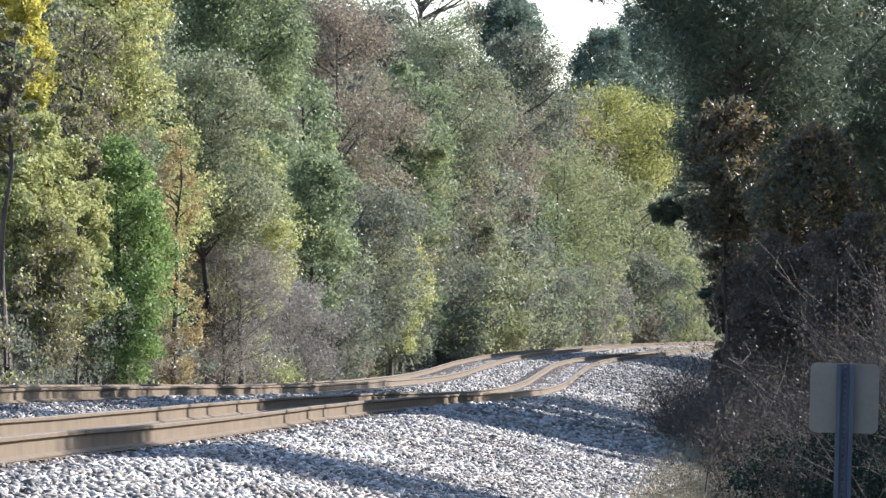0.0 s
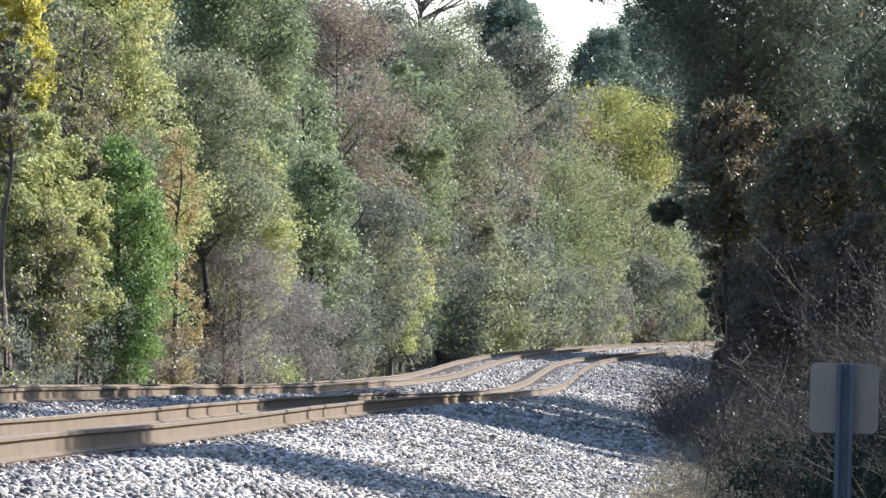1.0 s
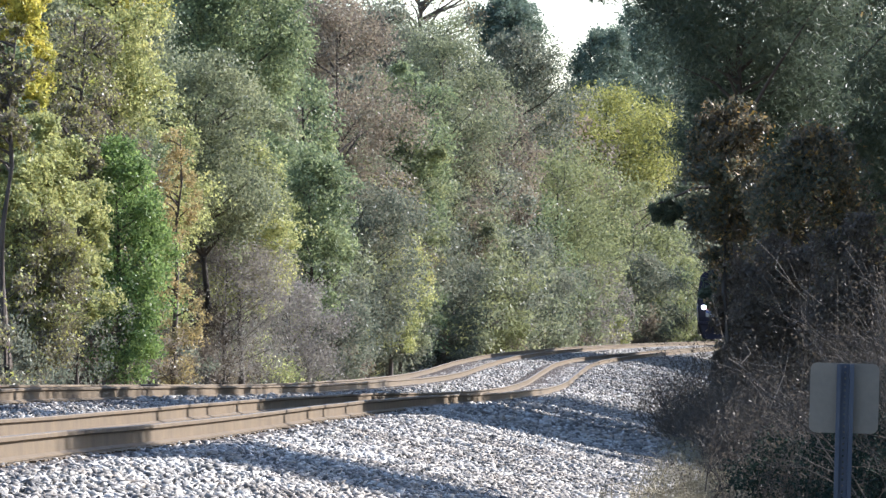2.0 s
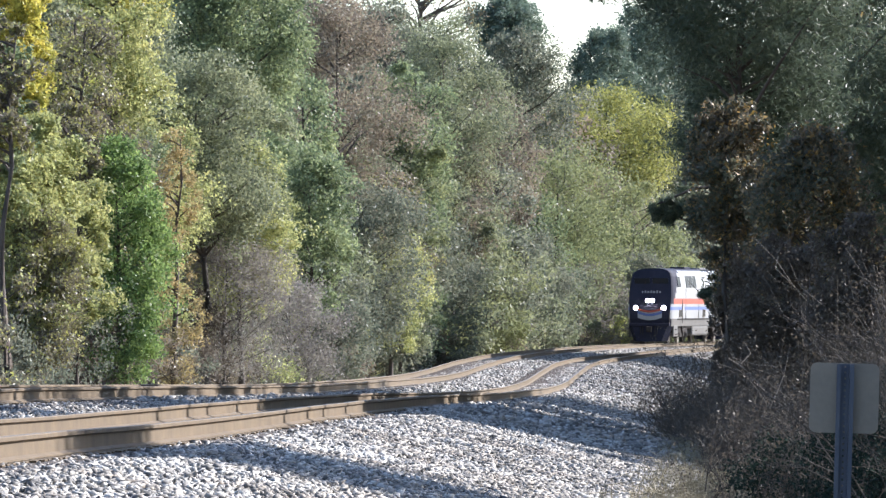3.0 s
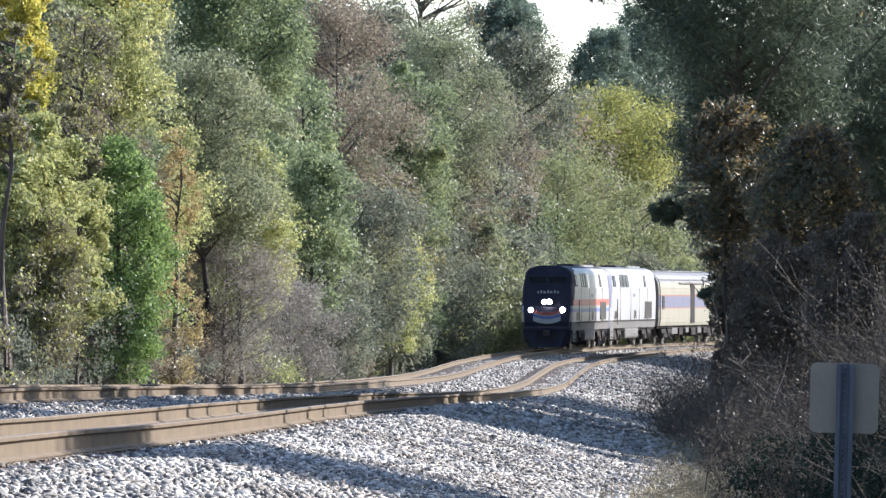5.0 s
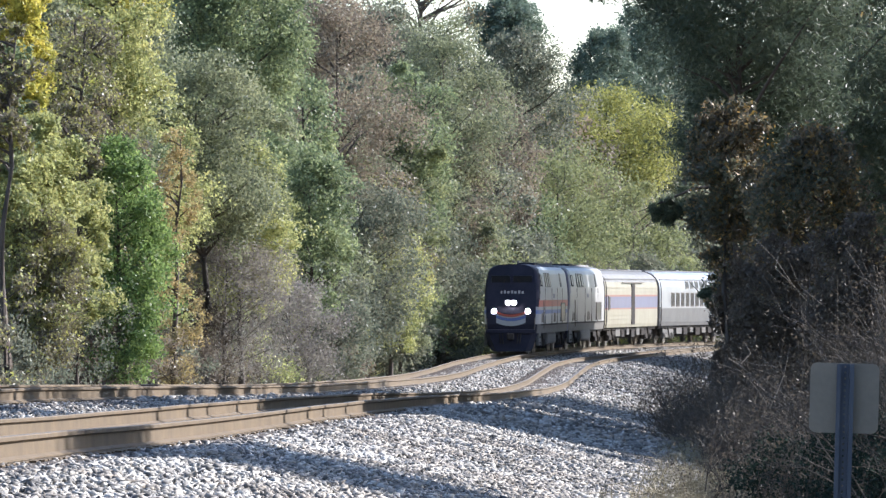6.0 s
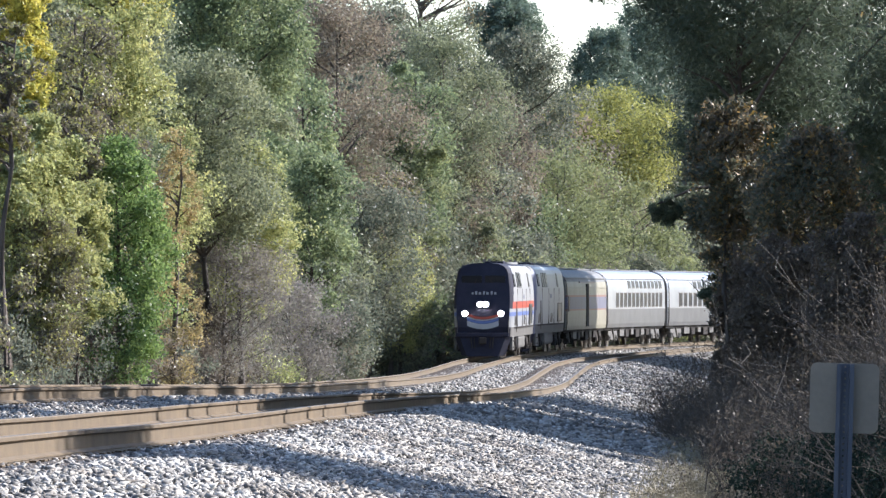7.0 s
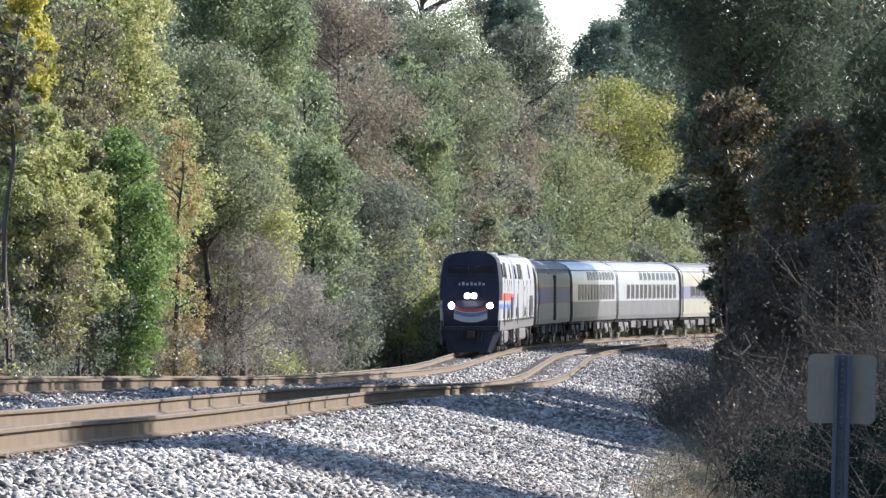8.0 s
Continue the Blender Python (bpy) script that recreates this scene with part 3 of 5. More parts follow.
    t("tree", "olive tree behind the track", 12.2, 440, 6.4, 3.2, OLIVE, "round", 0.00, 180, 92, 0.158)
    t("tree", "yellow-green tree behind the track", 15.7, 455, 6.0, 3.0, LIME_GREY, "round", 0.00, 160, 92, 0.158)
    t("tree", "olive tree behind the track", 17.5, 470, 9.5, 3.5, OLIVE, "round", 0.00, 170, 92, 0.167)
    t("pine", "tall blue-green pine against the sky", 10.9, 484, 22.6, 2.4, FAR_NEEDLES, "round", 0.62, 220, 103, 0.194)
    t("pine", "tall blue-green pine against the sky", 13.6, 492, 24.4, 3.2, FAR_NEEDLES, "round", 0.55, 260, 103, 0.194)
    t("pine", "tall blue-green pine against the sky", 17.1, 500, 26.8, 3.5, FAR_NEEDLES, "round", 0.48, 240, 92, 0.211)
    t("tree", "grey-green tree below the far pines", 15.3, 495, 17.2, 3.4, GREY_GREEN, "round", 0.46, 170, 86, 0.194)
    t("tree", "tall bare-topped tree against the sky", -0.6, 425, 24.4, 3.5, SHADE_MIX, "round", 0.71, 150, 18, 0.15)
    t("tree", "tall olive tree behind the others", -2.9, 390, 20.5, 2.4, OLIVE, "round", 0.59, 160, 80, 0.176)
    t("tree", "olive tree in the depth of the wood", 0.6, 468, 20.4, 4.3, OLIVE, "round", 0.38, 200, 92, 0.194)
    t("tree", "grey-green tree in the depth of the wood", 3.6, 472, 19.5, 3.3, GREY_GREEN, "round", 0.40, 180, 92, 0.194)
    t("tree", "grey-green tree in the depth of the wood", -2.8, 420, 20.0, 3.3, GREY_GREEN, "round", 0.36, 180, 92, 0.176)
    t("tree", "yellow-green tree in the depth of the wood", -9.2, 214, 9.7, 2.0, LIME, "round", 0.32, 220, 119, 0.102)
    t("tree", "yellow-green tree in the depth of the wood", -10.4, 196, 9.5, 1.9, LIME, "round", 0.33, 220, 119, 0.102)
    t("tree", "grey-green tree in the depth of the wood", -9.3, 222, 13.1, 2.1, GREY_GREEN, "round", 0.55, 200, 119, 0.102)
    t("tree", "tall tree with golden leaves at its top", -9.1, 200, 14.4, 1.6, YELLOW, "round", 0.77, 120, 85, 0.109)
    t("tree", "grey-brown tree with almost bare twigs", -9.6, 184, 11.2, 1.3, SPECKLED, "round", 0.59, 150, 74, 0.095)
    t("tree", "olive tree in the depth of the wood", -1.4, 440, 19.9, 3.4, OLIVE, "round", 0.38, 200, 103, 0.194)
    t("tree", "olive tree in the depth of the wood", 2.4, 450, 19.3, 3.5, OLIVE, "round", 0.39, 200, 103, 0.194)
    t("tree", "olive tree in the depth of the wood", 5.4, 462, 19.0, 3.2, OLIVE, "round", 0.40, 180, 103, 0.194)
    t("tree", "grey-green tree in the depth of the wood", -11.1, 186, 12.8, 1.5, GREY_GREEN, "round", 0.57, 150, 105, 0.15)
    t("tree", "grey-green tree in the depth of the wood", -10.7, 199, 11.4, 1.6, GREY_GREEN, "round", 0.50, 150, 105, 0.15)
    t("tree", "grey-green tree in the depth of the wood", -10.4, 219, 10.6, 1.8, GREY_GREEN, "round", 0.41, 150, 105, 0.15)
    t("tree", "grey-green tree in the depth of the wood", -9.6, 234, 12.8, 1.9, GREY_GREEN, "round", 0.47, 150, 105, 0.15)
    t("tree", "olive tree in the depth of the wood", -9.3, 262, 11.3, 2.2, OLIVE, "round", 0.34, 150, 80, 0.176)
    t("tree", "blue-green tree in the depth of the wood", -7.9, 278, 14.5, 2.3, BLUE_GREEN, "round", 0.45, 150, 80, 0.176)
    t("tree", "grey-green tree in the depth of the wood", -7.2, 288, 11.1, 2.4, GREY_GREEN, "round", 0.26, 150, 80, 0.176)
    t("tree", "blue-green tree in the depth of the wood", -6.3, 308, 14.1, 2.5, BLUE_GREEN, "round", 0.38, 150, 80, 0.176)
    t("tree", "grey-green tree in the depth of the wood", -4.6, 329, 11.3, 2.7, GREY_GREEN, "round", 0.18, 150, 80, 0.176)
    t("tree", "grey-green tree in the depth of the wood", -3.1, 343, 13.6, 2.8, GREY_GREEN, "round", 0.28, 150, 80, 0.176)
    t("tree", "grey-green tree in the depth of the wood", -1.9, 364, 10.6, 3.0, GREY_GREEN, "round", 0.04, 150, 71, 0.194)
    t("tree", "grey-green tree in the depth of the wood", 0.5, 380, 10.0, 3.1, GREY_GREEN, "round", 0.00, 150, 71, 0.194)
    t("tree", "olive tree in the depth of the wood", 2.4, 399, 11.3, 3.3, OLIVE, "round", 0.01, 150, 71, 0.194)
    t("tree", "olive tree in the depth of the wood", -3.8, 333, 6.7, 2.7, OLIVE, "round", 0.00, 150, 80, 0.176)
    t("tree", "grey-green tree in the depth of the wood", -5.6, 310, 7.6, 2.5, GREY_GREEN, "round", 0.00, 150, 80, 0.176)
    t("tree", "olive tree in the depth of the wood", -7.3, 298, 6.9, 2.4, OLIVE, "round", 0.00, 150, 80, 0.176)
    t("tree", "dull yellow-green tree in the depth of the wood", -9.6, 247, 7.8, 2.0, LIME_GREY, "round", 0.11, 150, 80, 0.176)
    t("tree", "blue-green tree in the depth of the wood", 4.9, 418, 10.3, 3.4, BLUE_GREEN, "round", 0.00, 150, 71, 0.194)
    t("tree", "blue-green tree in the depth of the wood", 9.1, 443, 9.2, 3.6, BLUE_GREEN, "round", 0.00, 150, 71, 0.194)
    t("tree", "grey-green tree in the depth of the wood", 14.3, 475, 8.0, 3.9, GREY_GREEN, "round", 0.00, 150, 71, 0.194)
    t("tree", "young grey-green tree in the wood's edge", -2.0, 332, 6.5, 1.6, GREY_GREEN, "round", 0.22, 80, 75, 0.152)
    t("tree", "young dull yellow-green tree in the wood's edge", -1.4, 341, 11.8, 1.9, LIME_GREY, "round", 0.47, 80, 75, 0.152)
    t("tree", "young blue-green tree in the wood's edge", -9.1, 218, 7.8, 1.0, BLUE_GREEN, "round", 0.40, 80, 98, 0.122)
    t("tree", "young olive tree in the wood's edge", -2.2, 341, 6.8, 2.2, OLIVE, "round", 0.00, 80, 75, 0.152)
    t("tree", "young brown tree with some yellow leaves", -2.6, 334, 10.1, 2.2, SPECKLED, "round", 0.47, 80, 75, 0.152)
    t("tree", "young yellow-green tree in the wood's edge", -7.5, 267, 11.5, 1.5, LIME, "round", 0.51, 80, 75, 0.144)
    t("tree", "young dull yellow-green tree in the wood's edge", -9.7, 167, 5.6, 0.8, LIME_GREY, "round", 0.56, 80, 98, 0.116)
    t("tree", "young blue-green tree in the wood's edge", -8.6, 227, 11.6, 1.5, BLUE_GREEN, "round", 0.60, 80, 98, 0.122)
    t("tree", "young olive tree in the wood's edge", -7.0, 256, 8.8, 1.7, OLIVE, "round", 0.52, 80, 75, 0.144)
    t("tree", "young blue-green tree in the wood's edge", -10.3, 163, 9.4, 0.8, BLUE_GREEN, "round", 0.62, 80, 98, 0.116)
    t("tree", "young brown tree with some yellow leaves", -9.2, 202, 9.7, 1.0, SPECKLED, "round", 0.54, 80, 98, 0.116)
    t("tree", "young dull yellow-green tree in the wood's edge", -9.0, 218, 11.1, 1.2, LIME_GREY, "round", 0.64, 80, 98, 0.122)
    t("tree", "young blue-green tree in the wood's edge", -6.7, 281, 8.8, 1.3, BLUE_GREEN, "round", 0.40, 80, 75, 0.144)
    t("tree", "young brown tree with some yellow leaves", -7.9, 244, 9.5, 1.6, SPECKLED, "round", 0.58, 80, 75, 0.144)
    t("tree", "young dull yellow-green tree in the wood's edge", -1.2, 352, 11.0, 1.7, LIME_GREY, "round", 0.35, 80, 66, 0.167)
    t("tree", "young blue-green tree in the wood's edge", -9.3, 211, 9.1, 1.4, BLUE_GREEN, "round", 0.63, 80, 98, 0.116)
    t("tree", "young olive tree in the wood's edge", -9.3, 216, 9.5, 1.4, OLIVE, "round", 0.54, 80, 98, 0.116)
    t("tree", "young brown tree with some yellow leaves", -9.6, 154, 9.4, 0.7, SPECKLED, "round", 0.63, 80, 98, 0.116)
    t("tree", "young olive tree in the wood's edge", -8.3, 234, 8.0, 1.1, OLIVE, "round", 0.49, 80, 98, 0.122)
    t("tree", "young olive tree in the wood's edge", -9.2, 224, 7.8, 1.3, OLIVE, "round", 0.56, 80, 98, 0.122)
    t("tree", "young olive tree in the wood's edge", -1.3, 346, 8.9, 1.9, OLIVE, "round", 0.30, 80, 75, 0.152)
    t("tree", "young brown tree with some yellow leaves", -9.2, 195, 9.1, 1.1, SPECKLED, "round", 0.58, 80, 98, 0.116)
    t("tree", "young brown tree with some yellow leaves", -7.2, 271, 5.3, 1.3, SPECKLED, "round", 0.11, 80, 75, 0.144)
    t("tree", "young brown tree with some yellow leaves", -9.6, 181, 8.6, 0.9, SPECKLED, "round", 0.55, 80, 98, 0.116)
    t("tree", "young blue-green tree in the wood's edge", -9.8, 197, 10.5, 0.9, BLUE_GREEN, "round", 0.67, 80, 98, 0.116)
    t("tree", "young olive tree in the wood's edge", -7.4, 262, 6.0, 1.7, OLIVE, "round", 0.35, 80, 75, 0.144)
    t("tree", "young blue-green tree in the wood's edge", -7.2, 265, 10.1, 1.5, BLUE_GREEN, "round", 0.53, 80, 75, 0.144)
    t("tree", "young yellow-green tree in the wood's edge", -9.0, 197, 7.5, 1.1, LIME, "round", 0.58, 80, 98, 0.116)
    t("tree", "young blue-green tree in the wood's edge", -1.9, 344, 6.6, 2.2, BLUE_GREEN, "round", 0.00, 80, 75, 0.152)
    t("tree", "young brown tree with some yellow leaves", -9.4, 189, 6.2, 1.2, SPECKLED, "round", 0.44, 80, 98, 0.116)
    t("tree", "young grey-green tree in the wood's edge", 4.7, 390, 7.7, 2.5, GREY_GREEN, "round", 0.00, 80, 66, 0.176)
    t("tree", "young olive tree in the wood's edge", 3.2, 377, 8.3, 2.1, OLIVE, "round", 0.16, 80, 66, 0.176)
    t("tree", "young dull yellow-green tree in the wood's edge", 11.7, 443, 8.5, 2.1, LIME_GREY, "round", 0.01, 80, 66, 0.176)
    t("tree", "young grey-green tree in the wood's edge", 6.0, 410, 5.0, 2.3, GREY_GREEN, "round", 0.00, 80, 66, 0.176)
    t("tree", "young grey-green tree in the wood's edge", 7.9, 413, 5.5, 2.3, GREY_GREEN, "round", 0.00, 80, 66, 0.176)
    t("tree", "young olive tree in the wood's edge", 14.7, 464, 8.9, 2.6, OLIVE, "round", 0.00, 80, 66, 0.176)
    t("tree", "young blue-green tree in the wood's edge", 13.1, 448, 9.3, 2.1, BLUE_GREEN, "round", 0.05, 80, 66, 0.176)
    t("tree", "young grey-green tree in the wood's edge", 9.5, 432, 6.9, 2.4, GREY_GREEN, "round", 0.00, 80, 66, 0.176)
    t("tree", "yellow-green tree at the wood's edge", -10.0, 166, 6.6, 1.2, LIME, "round", 0.3, 170, 110, 0.1)
    t("tree", "yellow-green tree at the wood's edge", -8.9, 172, 6.2, 0.9, LIME, "round", 0.4, 120, 110, 0.1)
    t("tree", "yellow-green tree with golden tips", -10.9, 176, 9.6, 1.0, YELLOW, "round", 0.55, 120, 90, 0.11)
    t("tree", "tree with a bright yellow-green crown", 8.1, 452, 15.8, 2.6, GOLDEN, "round", 0.66, 170, 90, 0.18)
    # the low growth along the foot of the wood
    r = random.Random(12)
    for i in range(57):
        y = 132 + i * 5.5
        x = float(np.interp(y, GRID, TABLE[:, 0])) - SPACING - 5.6 - r.uniform(0, 1.6)
        kind = r.choice([(DRY, "dry brown shrub at the foot of the wood"), (OLIVE, "olive shrub at the foot of the wood"), (RUSSET, "russet shrub at the foot of the wood"), (LIME, "yellow-green shrub at the foot of the wood")])
        if y < 200 and kind[0] is LIME:
            kind = (SPECKLED, "brown shrub with some yellow leaves at the foot of the wood")
        tree("shrub", kind[1], x, y, r.uniform(2.2, 4.6), r.uniform(1.2, 1.8), kind[0], "round", 0.0, 40, 90 if y < 260 else 60, 0.095 if y < 260 else 0.11 + 0.0002 * y, 0.5, None, i, "shrub")
    # the depth of the wood
    rng = np.random.default_rng(9)
    for mat in (OLIVE, GREY_GREEN, RUSSET, OLIVE):
        clouds = []
        while len(clouds) < 28:
            y, k = rng.uniform(235, 600), rng.uniform(-0.072, 0.045)
            x = k * y
            if x > float(np.interp(y, GRID, TABLE[:, 0])) - SPACING - 11:
                continue
            h = (0.052 * y + 4 if k < -0.008 else 0.033 * y + 3 if k < 0.012 else 0.03 * y + 3 if k < 0.027 else 0.047 * y + 3) * rng.uniform(0.8, 1.05)
            g = ground_height(x, y)
            c = rng.normal(0, 1, (80, 3))
            c /= np.linalg.norm(c, axis=1, keepdims=True)
            c = c * rng.uniform(0.4, 1.0, (80, 1)) * np.array([3.2, 3.2, h * 0.46]) + np.array([x, y, g + h * 0.5])
            clouds.append(leaf_cloud(rng, c, np.full(80, 1.4), 38, 0.3, 0.6))
        tagged(new("far_woods", leaf_mesh("far_woods", np.concatenate(clouds), mat)), "dense woodland behind the first row of trees", "woodland", kind="stuff")


def right_wood():
    t = tree
    dark = "tall dark pine in shade beside the railway"
    t("pine", dark, 6.01, 140, 12.4, 2.30, NEEDLES, "pine", 0.62, 420, 142, 0.126, boughs=((-2.1, 0.2, 10.4, 0.6), (-2.3, 0, 9.4, 0.5), (-1.1, -0.3, 4.95, 0.36), (-1.6, -0.5, 4.85, 0.2)))
    t("pine", dark, 6.43, 143, 8.8, 1.72, NEEDLES, "pine", 0.62, 330, 135, 0.126)
    t("pine", dark, 8.20, 147, 12.2, 1.77, NEEDLES, "pine", 0.39, 380, 135, 0.133)
    t("pine", dark, 6.96, 141, 6.0, 1.36, NEEDLES, "pine", 0.33, 300, 135, 0.118, boughs=((-1.15, -0.4, 3.25, 0.3), (-1.55, -0.6, 3.2, 0.18)))
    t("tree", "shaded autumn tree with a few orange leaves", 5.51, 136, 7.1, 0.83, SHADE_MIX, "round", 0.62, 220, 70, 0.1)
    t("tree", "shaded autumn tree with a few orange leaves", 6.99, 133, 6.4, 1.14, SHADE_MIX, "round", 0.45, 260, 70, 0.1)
    t("tree", "thin tree with scattered glowing orange leaves", 5.65, 137.5, 7.3, 0.91, EMBER, "round", 0.69, 60, 9, 0.075)
    t("tree", "thin tree with scattered glowing orange leaves", 7.09, 134.5, 5.8, 0.93, EMBER, "round", 0.72, 50, 9, 0.075)
    t("tree", "shaded brown tree, half bare", 6.11, 128, 4.3, 0.87, DRY, "round", 0.39, 170, 50, 0.085)
    t("tree", "shaded brown tree, half bare", 6.98, 120, 4.4, 0.77, DRY, "round", 0.36, 170, 50, 0.085)
    t("tree", "shaded russet tree, half bare", 5.79, 140, 4.0, 0.42, RUSSET, "round", 0.72, 60, 40, 0.085)
    t("pine", "tall dark pine in shade beside the railway", 10.6, 165, 12.0, 4.0, NEEDLES, "pine", 0.1, 300, 139, 0.145)
    t("pine", "tall dark pine in shade beside the railway", 11.9, 148, 10.6, 4.2, NEEDLES, "pine", 0.05, 320, 139, 0.141)
    t("tree", "shaded brown tree, half bare", 5.6, 137, 3.7, 0.42, DRY, "round", 0.02, 120, 60, 0.085)
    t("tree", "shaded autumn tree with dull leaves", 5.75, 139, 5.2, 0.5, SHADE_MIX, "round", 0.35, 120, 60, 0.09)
    t("tree", "shaded brown tree, half bare", 6.1, 136, 4.2, 0.65, DRY, "round", 0.02, 220, 70, 0.085)
    t("tree", "shaded brown tree, half bare", 6.9, 134, 3.4, 0.8, DRY, "round", 0.02, 200, 60, 0.085)
    # out-of-view wood east of the railway, added to shade the brush and the line
    r = random.Random(21)
    for i in range(24):
        y = 34 + i * 7.2
        x = 15.0 + r.uniform(-0.6, 1.2) + max(0, (y - 130) * 0.03)
        h = (10.6 if y < 108 else 12.5 if 136 < y < 151 else 19.5) + r.uniform(-0.8, 0.8)
        t("pine" if i % 3 else "tree", "unseen tall pine of the eastern wood" if i % 3 else "unseen tall broadleaved tree of the eastern wood", x, y, h, 3.8, NEEDLES if i % 3 else SHADE_MIX, "pine" if i % 3 else "column", 0.04, 110, 44, 0.5 if i % 3 else 0.36, seed=i)
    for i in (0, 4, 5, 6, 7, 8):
        t("pine", "unseen tall pine of the eastern wood", 21.5 + r.uniform(-1, 1), 125 + i * 11, 25 + r.uniform(-1, 2), 4.6, NEEDLES, "pine", 0.1, 110, 44, 0.55, seed=60 + i)
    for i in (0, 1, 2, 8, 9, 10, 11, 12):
        t("tree", "unseen tall broadleaved tree of the eastern wood", 19.4 + r.uniform(-0.5, 0.5), 117 + i * 6.4, 20.5 + r.uniform(-1, 1), 3.9, SHADE_MIX, "column", 0.3, 130, 44, 0.6, seed=40 + i)
    # unseen crown placed to drop one shadow patch on the near rail
    t("tree", "unseen tall broadleaved tree of the eastern wood", 15.8, 72.0, 17.3, 3.7, SHADE_MIX, "round", 0.68, 190, 60, 0.26)
    for y in (115, 119, 123, 127, 131, 136):
        t("pine", "unseen tall pine of the eastern wood", 17.4, y, 19.5 + r.uniform(-0.6, 0.6), 3.0, NEEDLES, "round", 0.5, 120, 50, 0.5)
    # unseen high crowns, placed to shade the western rails but not the ballast
    for y, h in ((94.5, 26), (98, 27), (102, 26), (106.5, 27), (111, 26)):
        t("pine", "unseen very tall pine with a high crown", 15.6 + 0.4 * math.sin(y), y, h, 2.9, NEEDLES, "round", 0.74, 130, 60, 0.4, 0.3)
    # unseen trees added to lay shade across the passing cars and the ground
    for i in range(8):
        t("tree", "unseen tall broadleaved tree beside the far curve", 20.2 + 0.8 * (i % 2), 355 + i * 3.9, 20.5 + r.uniform(-1, 1), 3.2, SHADE_MIX, "column", 0.05, 190, 70, 0.5, seed=i)
    t("tree", "unseen tall broadleaved tree beside the far curve", 29.0, 446, 17.0, 3.4, SHADE_MIX, "column", 0.06, 150, 50, 0.322)
    t("tree", "unseen tall broadleaved tree beside the far curve", 33.0, 458, 17.0, 3.4, SHADE_MIX, "column", 0.06, 150, 50, 0.322)
    # low unseen trees added to stripe the far ballast shoulder with shadow
    for x, y, w in ((14.4, 286, 1.9), (14.8, 299, 1.5), (15.2, 309, 1.3), (15.6, 321, 1.9), (16.6, 331, 1.4), (18.3, 345, 2.2), (14.0, 272, 1.6), (13.6, 258, 2.0)):
        t("tree", "unseen low broadleaved tree beside the far curve", x, y, 8.8, w, SHADE_MIX, "round", 0.05, 130, 90, 0.3)
    # near-black growth added low down by the sign, standing for the shade there
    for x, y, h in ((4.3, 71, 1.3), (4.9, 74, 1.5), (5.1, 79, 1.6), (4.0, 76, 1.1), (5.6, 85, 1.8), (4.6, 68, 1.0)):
        t("shrub", "low added shrub, its near-black leaves standing for shade", x, y, h, 0.75, DARK, "round", 0.0, 120, 90, 0.04, category="shrub")
    # unseen woods added behind the viewpoint, on both sides, to cut sky light
    for i in range(9):
        t("tree", "unseen tall broadleaved tree of the eastern wood", 9.5 + r.uniform(-1, 3), -30 + i * 7.5, 13 + r.uniform(-1, 2), 3.6, SHADE_MIX, "column", 0.03, 80, 36, 0.45, seed=80 + i)
        t("tree", "unseen tall broadleaved tree of the western wood", -26 + r.uniform(-1, 1), -50 + i * 16, 15 + r.uniform(-1, 2), 4.2, OLIVE, "column", 0.03, 80, 36, 0.5, seed=95 + i)
        t("tree", "unseen tall broadleaved tree south along the line", -10 + i * 3.2, -58 - (i % 3) * 5, 15 + r.uniform(-1, 2), 4.2, OLIVE, "column", 0.03, 80, 36, 0.5, seed=110 + i)
    r = random.Random(5)
    for i in range(17):
        y = 72 + i * 5.0
        x = float(np.interp(y, GRID, TABLE[:, 0])) + 6.9 + r.uniform(-0.3, 0.7) - max(0, min(1.3, (y - 95) * 0.05))
        bush(x, y, r.uniform(1.3, 2.1) * (0.85 if y < 90 else 1), r.uniform(0.9, 1.3), 46, seed=i)
    for x, y, h, w in ((4.85, 134, 1.5, 0.7), (5.15, 127, 1.9, 0.8), (5.2, 137, 2.5, 0.8), (5.5, 131, 2.7, 0.9), (5.05, 122, 1.9, 0.9), (4.9, 141, 2.3, 0.8)):
        bush(x, y, h, w, 48, per=4, size=0.045, seed=int(y), label="grey-brown brush at the foot of the pines")
    for i in range(15):
        y = 66 + i * 6.0
        x = float(np.interp(y, GRID, TABLE[:, 0])) + 8.7 + r.uniform(-0.4, 0.6)
        bush(x, y, r.uniform(2.2, 3.4), 1.5, 70, seed=40 + i, label="tall leafless tangle of brown brush")


def dry_grass():
    """Tufts of pale dry grass where the ballast ends."""
    r = random.Random(33)
    wood = Tangle()
    straw = worn("dry_straw", (0.36, 0.31, 0.2), (0.2, 0.17, 0.1), 3.0, 0.9, 0.0, 0.0)
    for _ in range(420):
        y = 62 + 75 * r.random() ** 1.3
        u = r.gauss(5.75, 0.35)
        x = float(np.interp(y, GRID, TABLE[:, 0])) + u
        z = max(ground_height(x, y), bed_height(u, y)) - 0.03
        for _ in range(9):
            p = Vector((x + r.gauss(0, 0.07), y + r.gauss(0, 0.12), z))
            d = Vector((r.gauss(0, 0.35), r.gauss(0, 0.35), 1)).normalized() * r.uniform(0.15, 0.5)
            e = d + Vector((r.gauss(0, 0.12), r.gauss(0, 0.12), -0.1))
            wood.add([p, p + d * 0.6, p + e], [0.005, 0.004, 0.0015], 3)
    tagged(new("dry_grass", wood.mesh("dry_grass", straw)), "pale dry grass tufts along the edge of the ballast", "grass", kind="stuff")


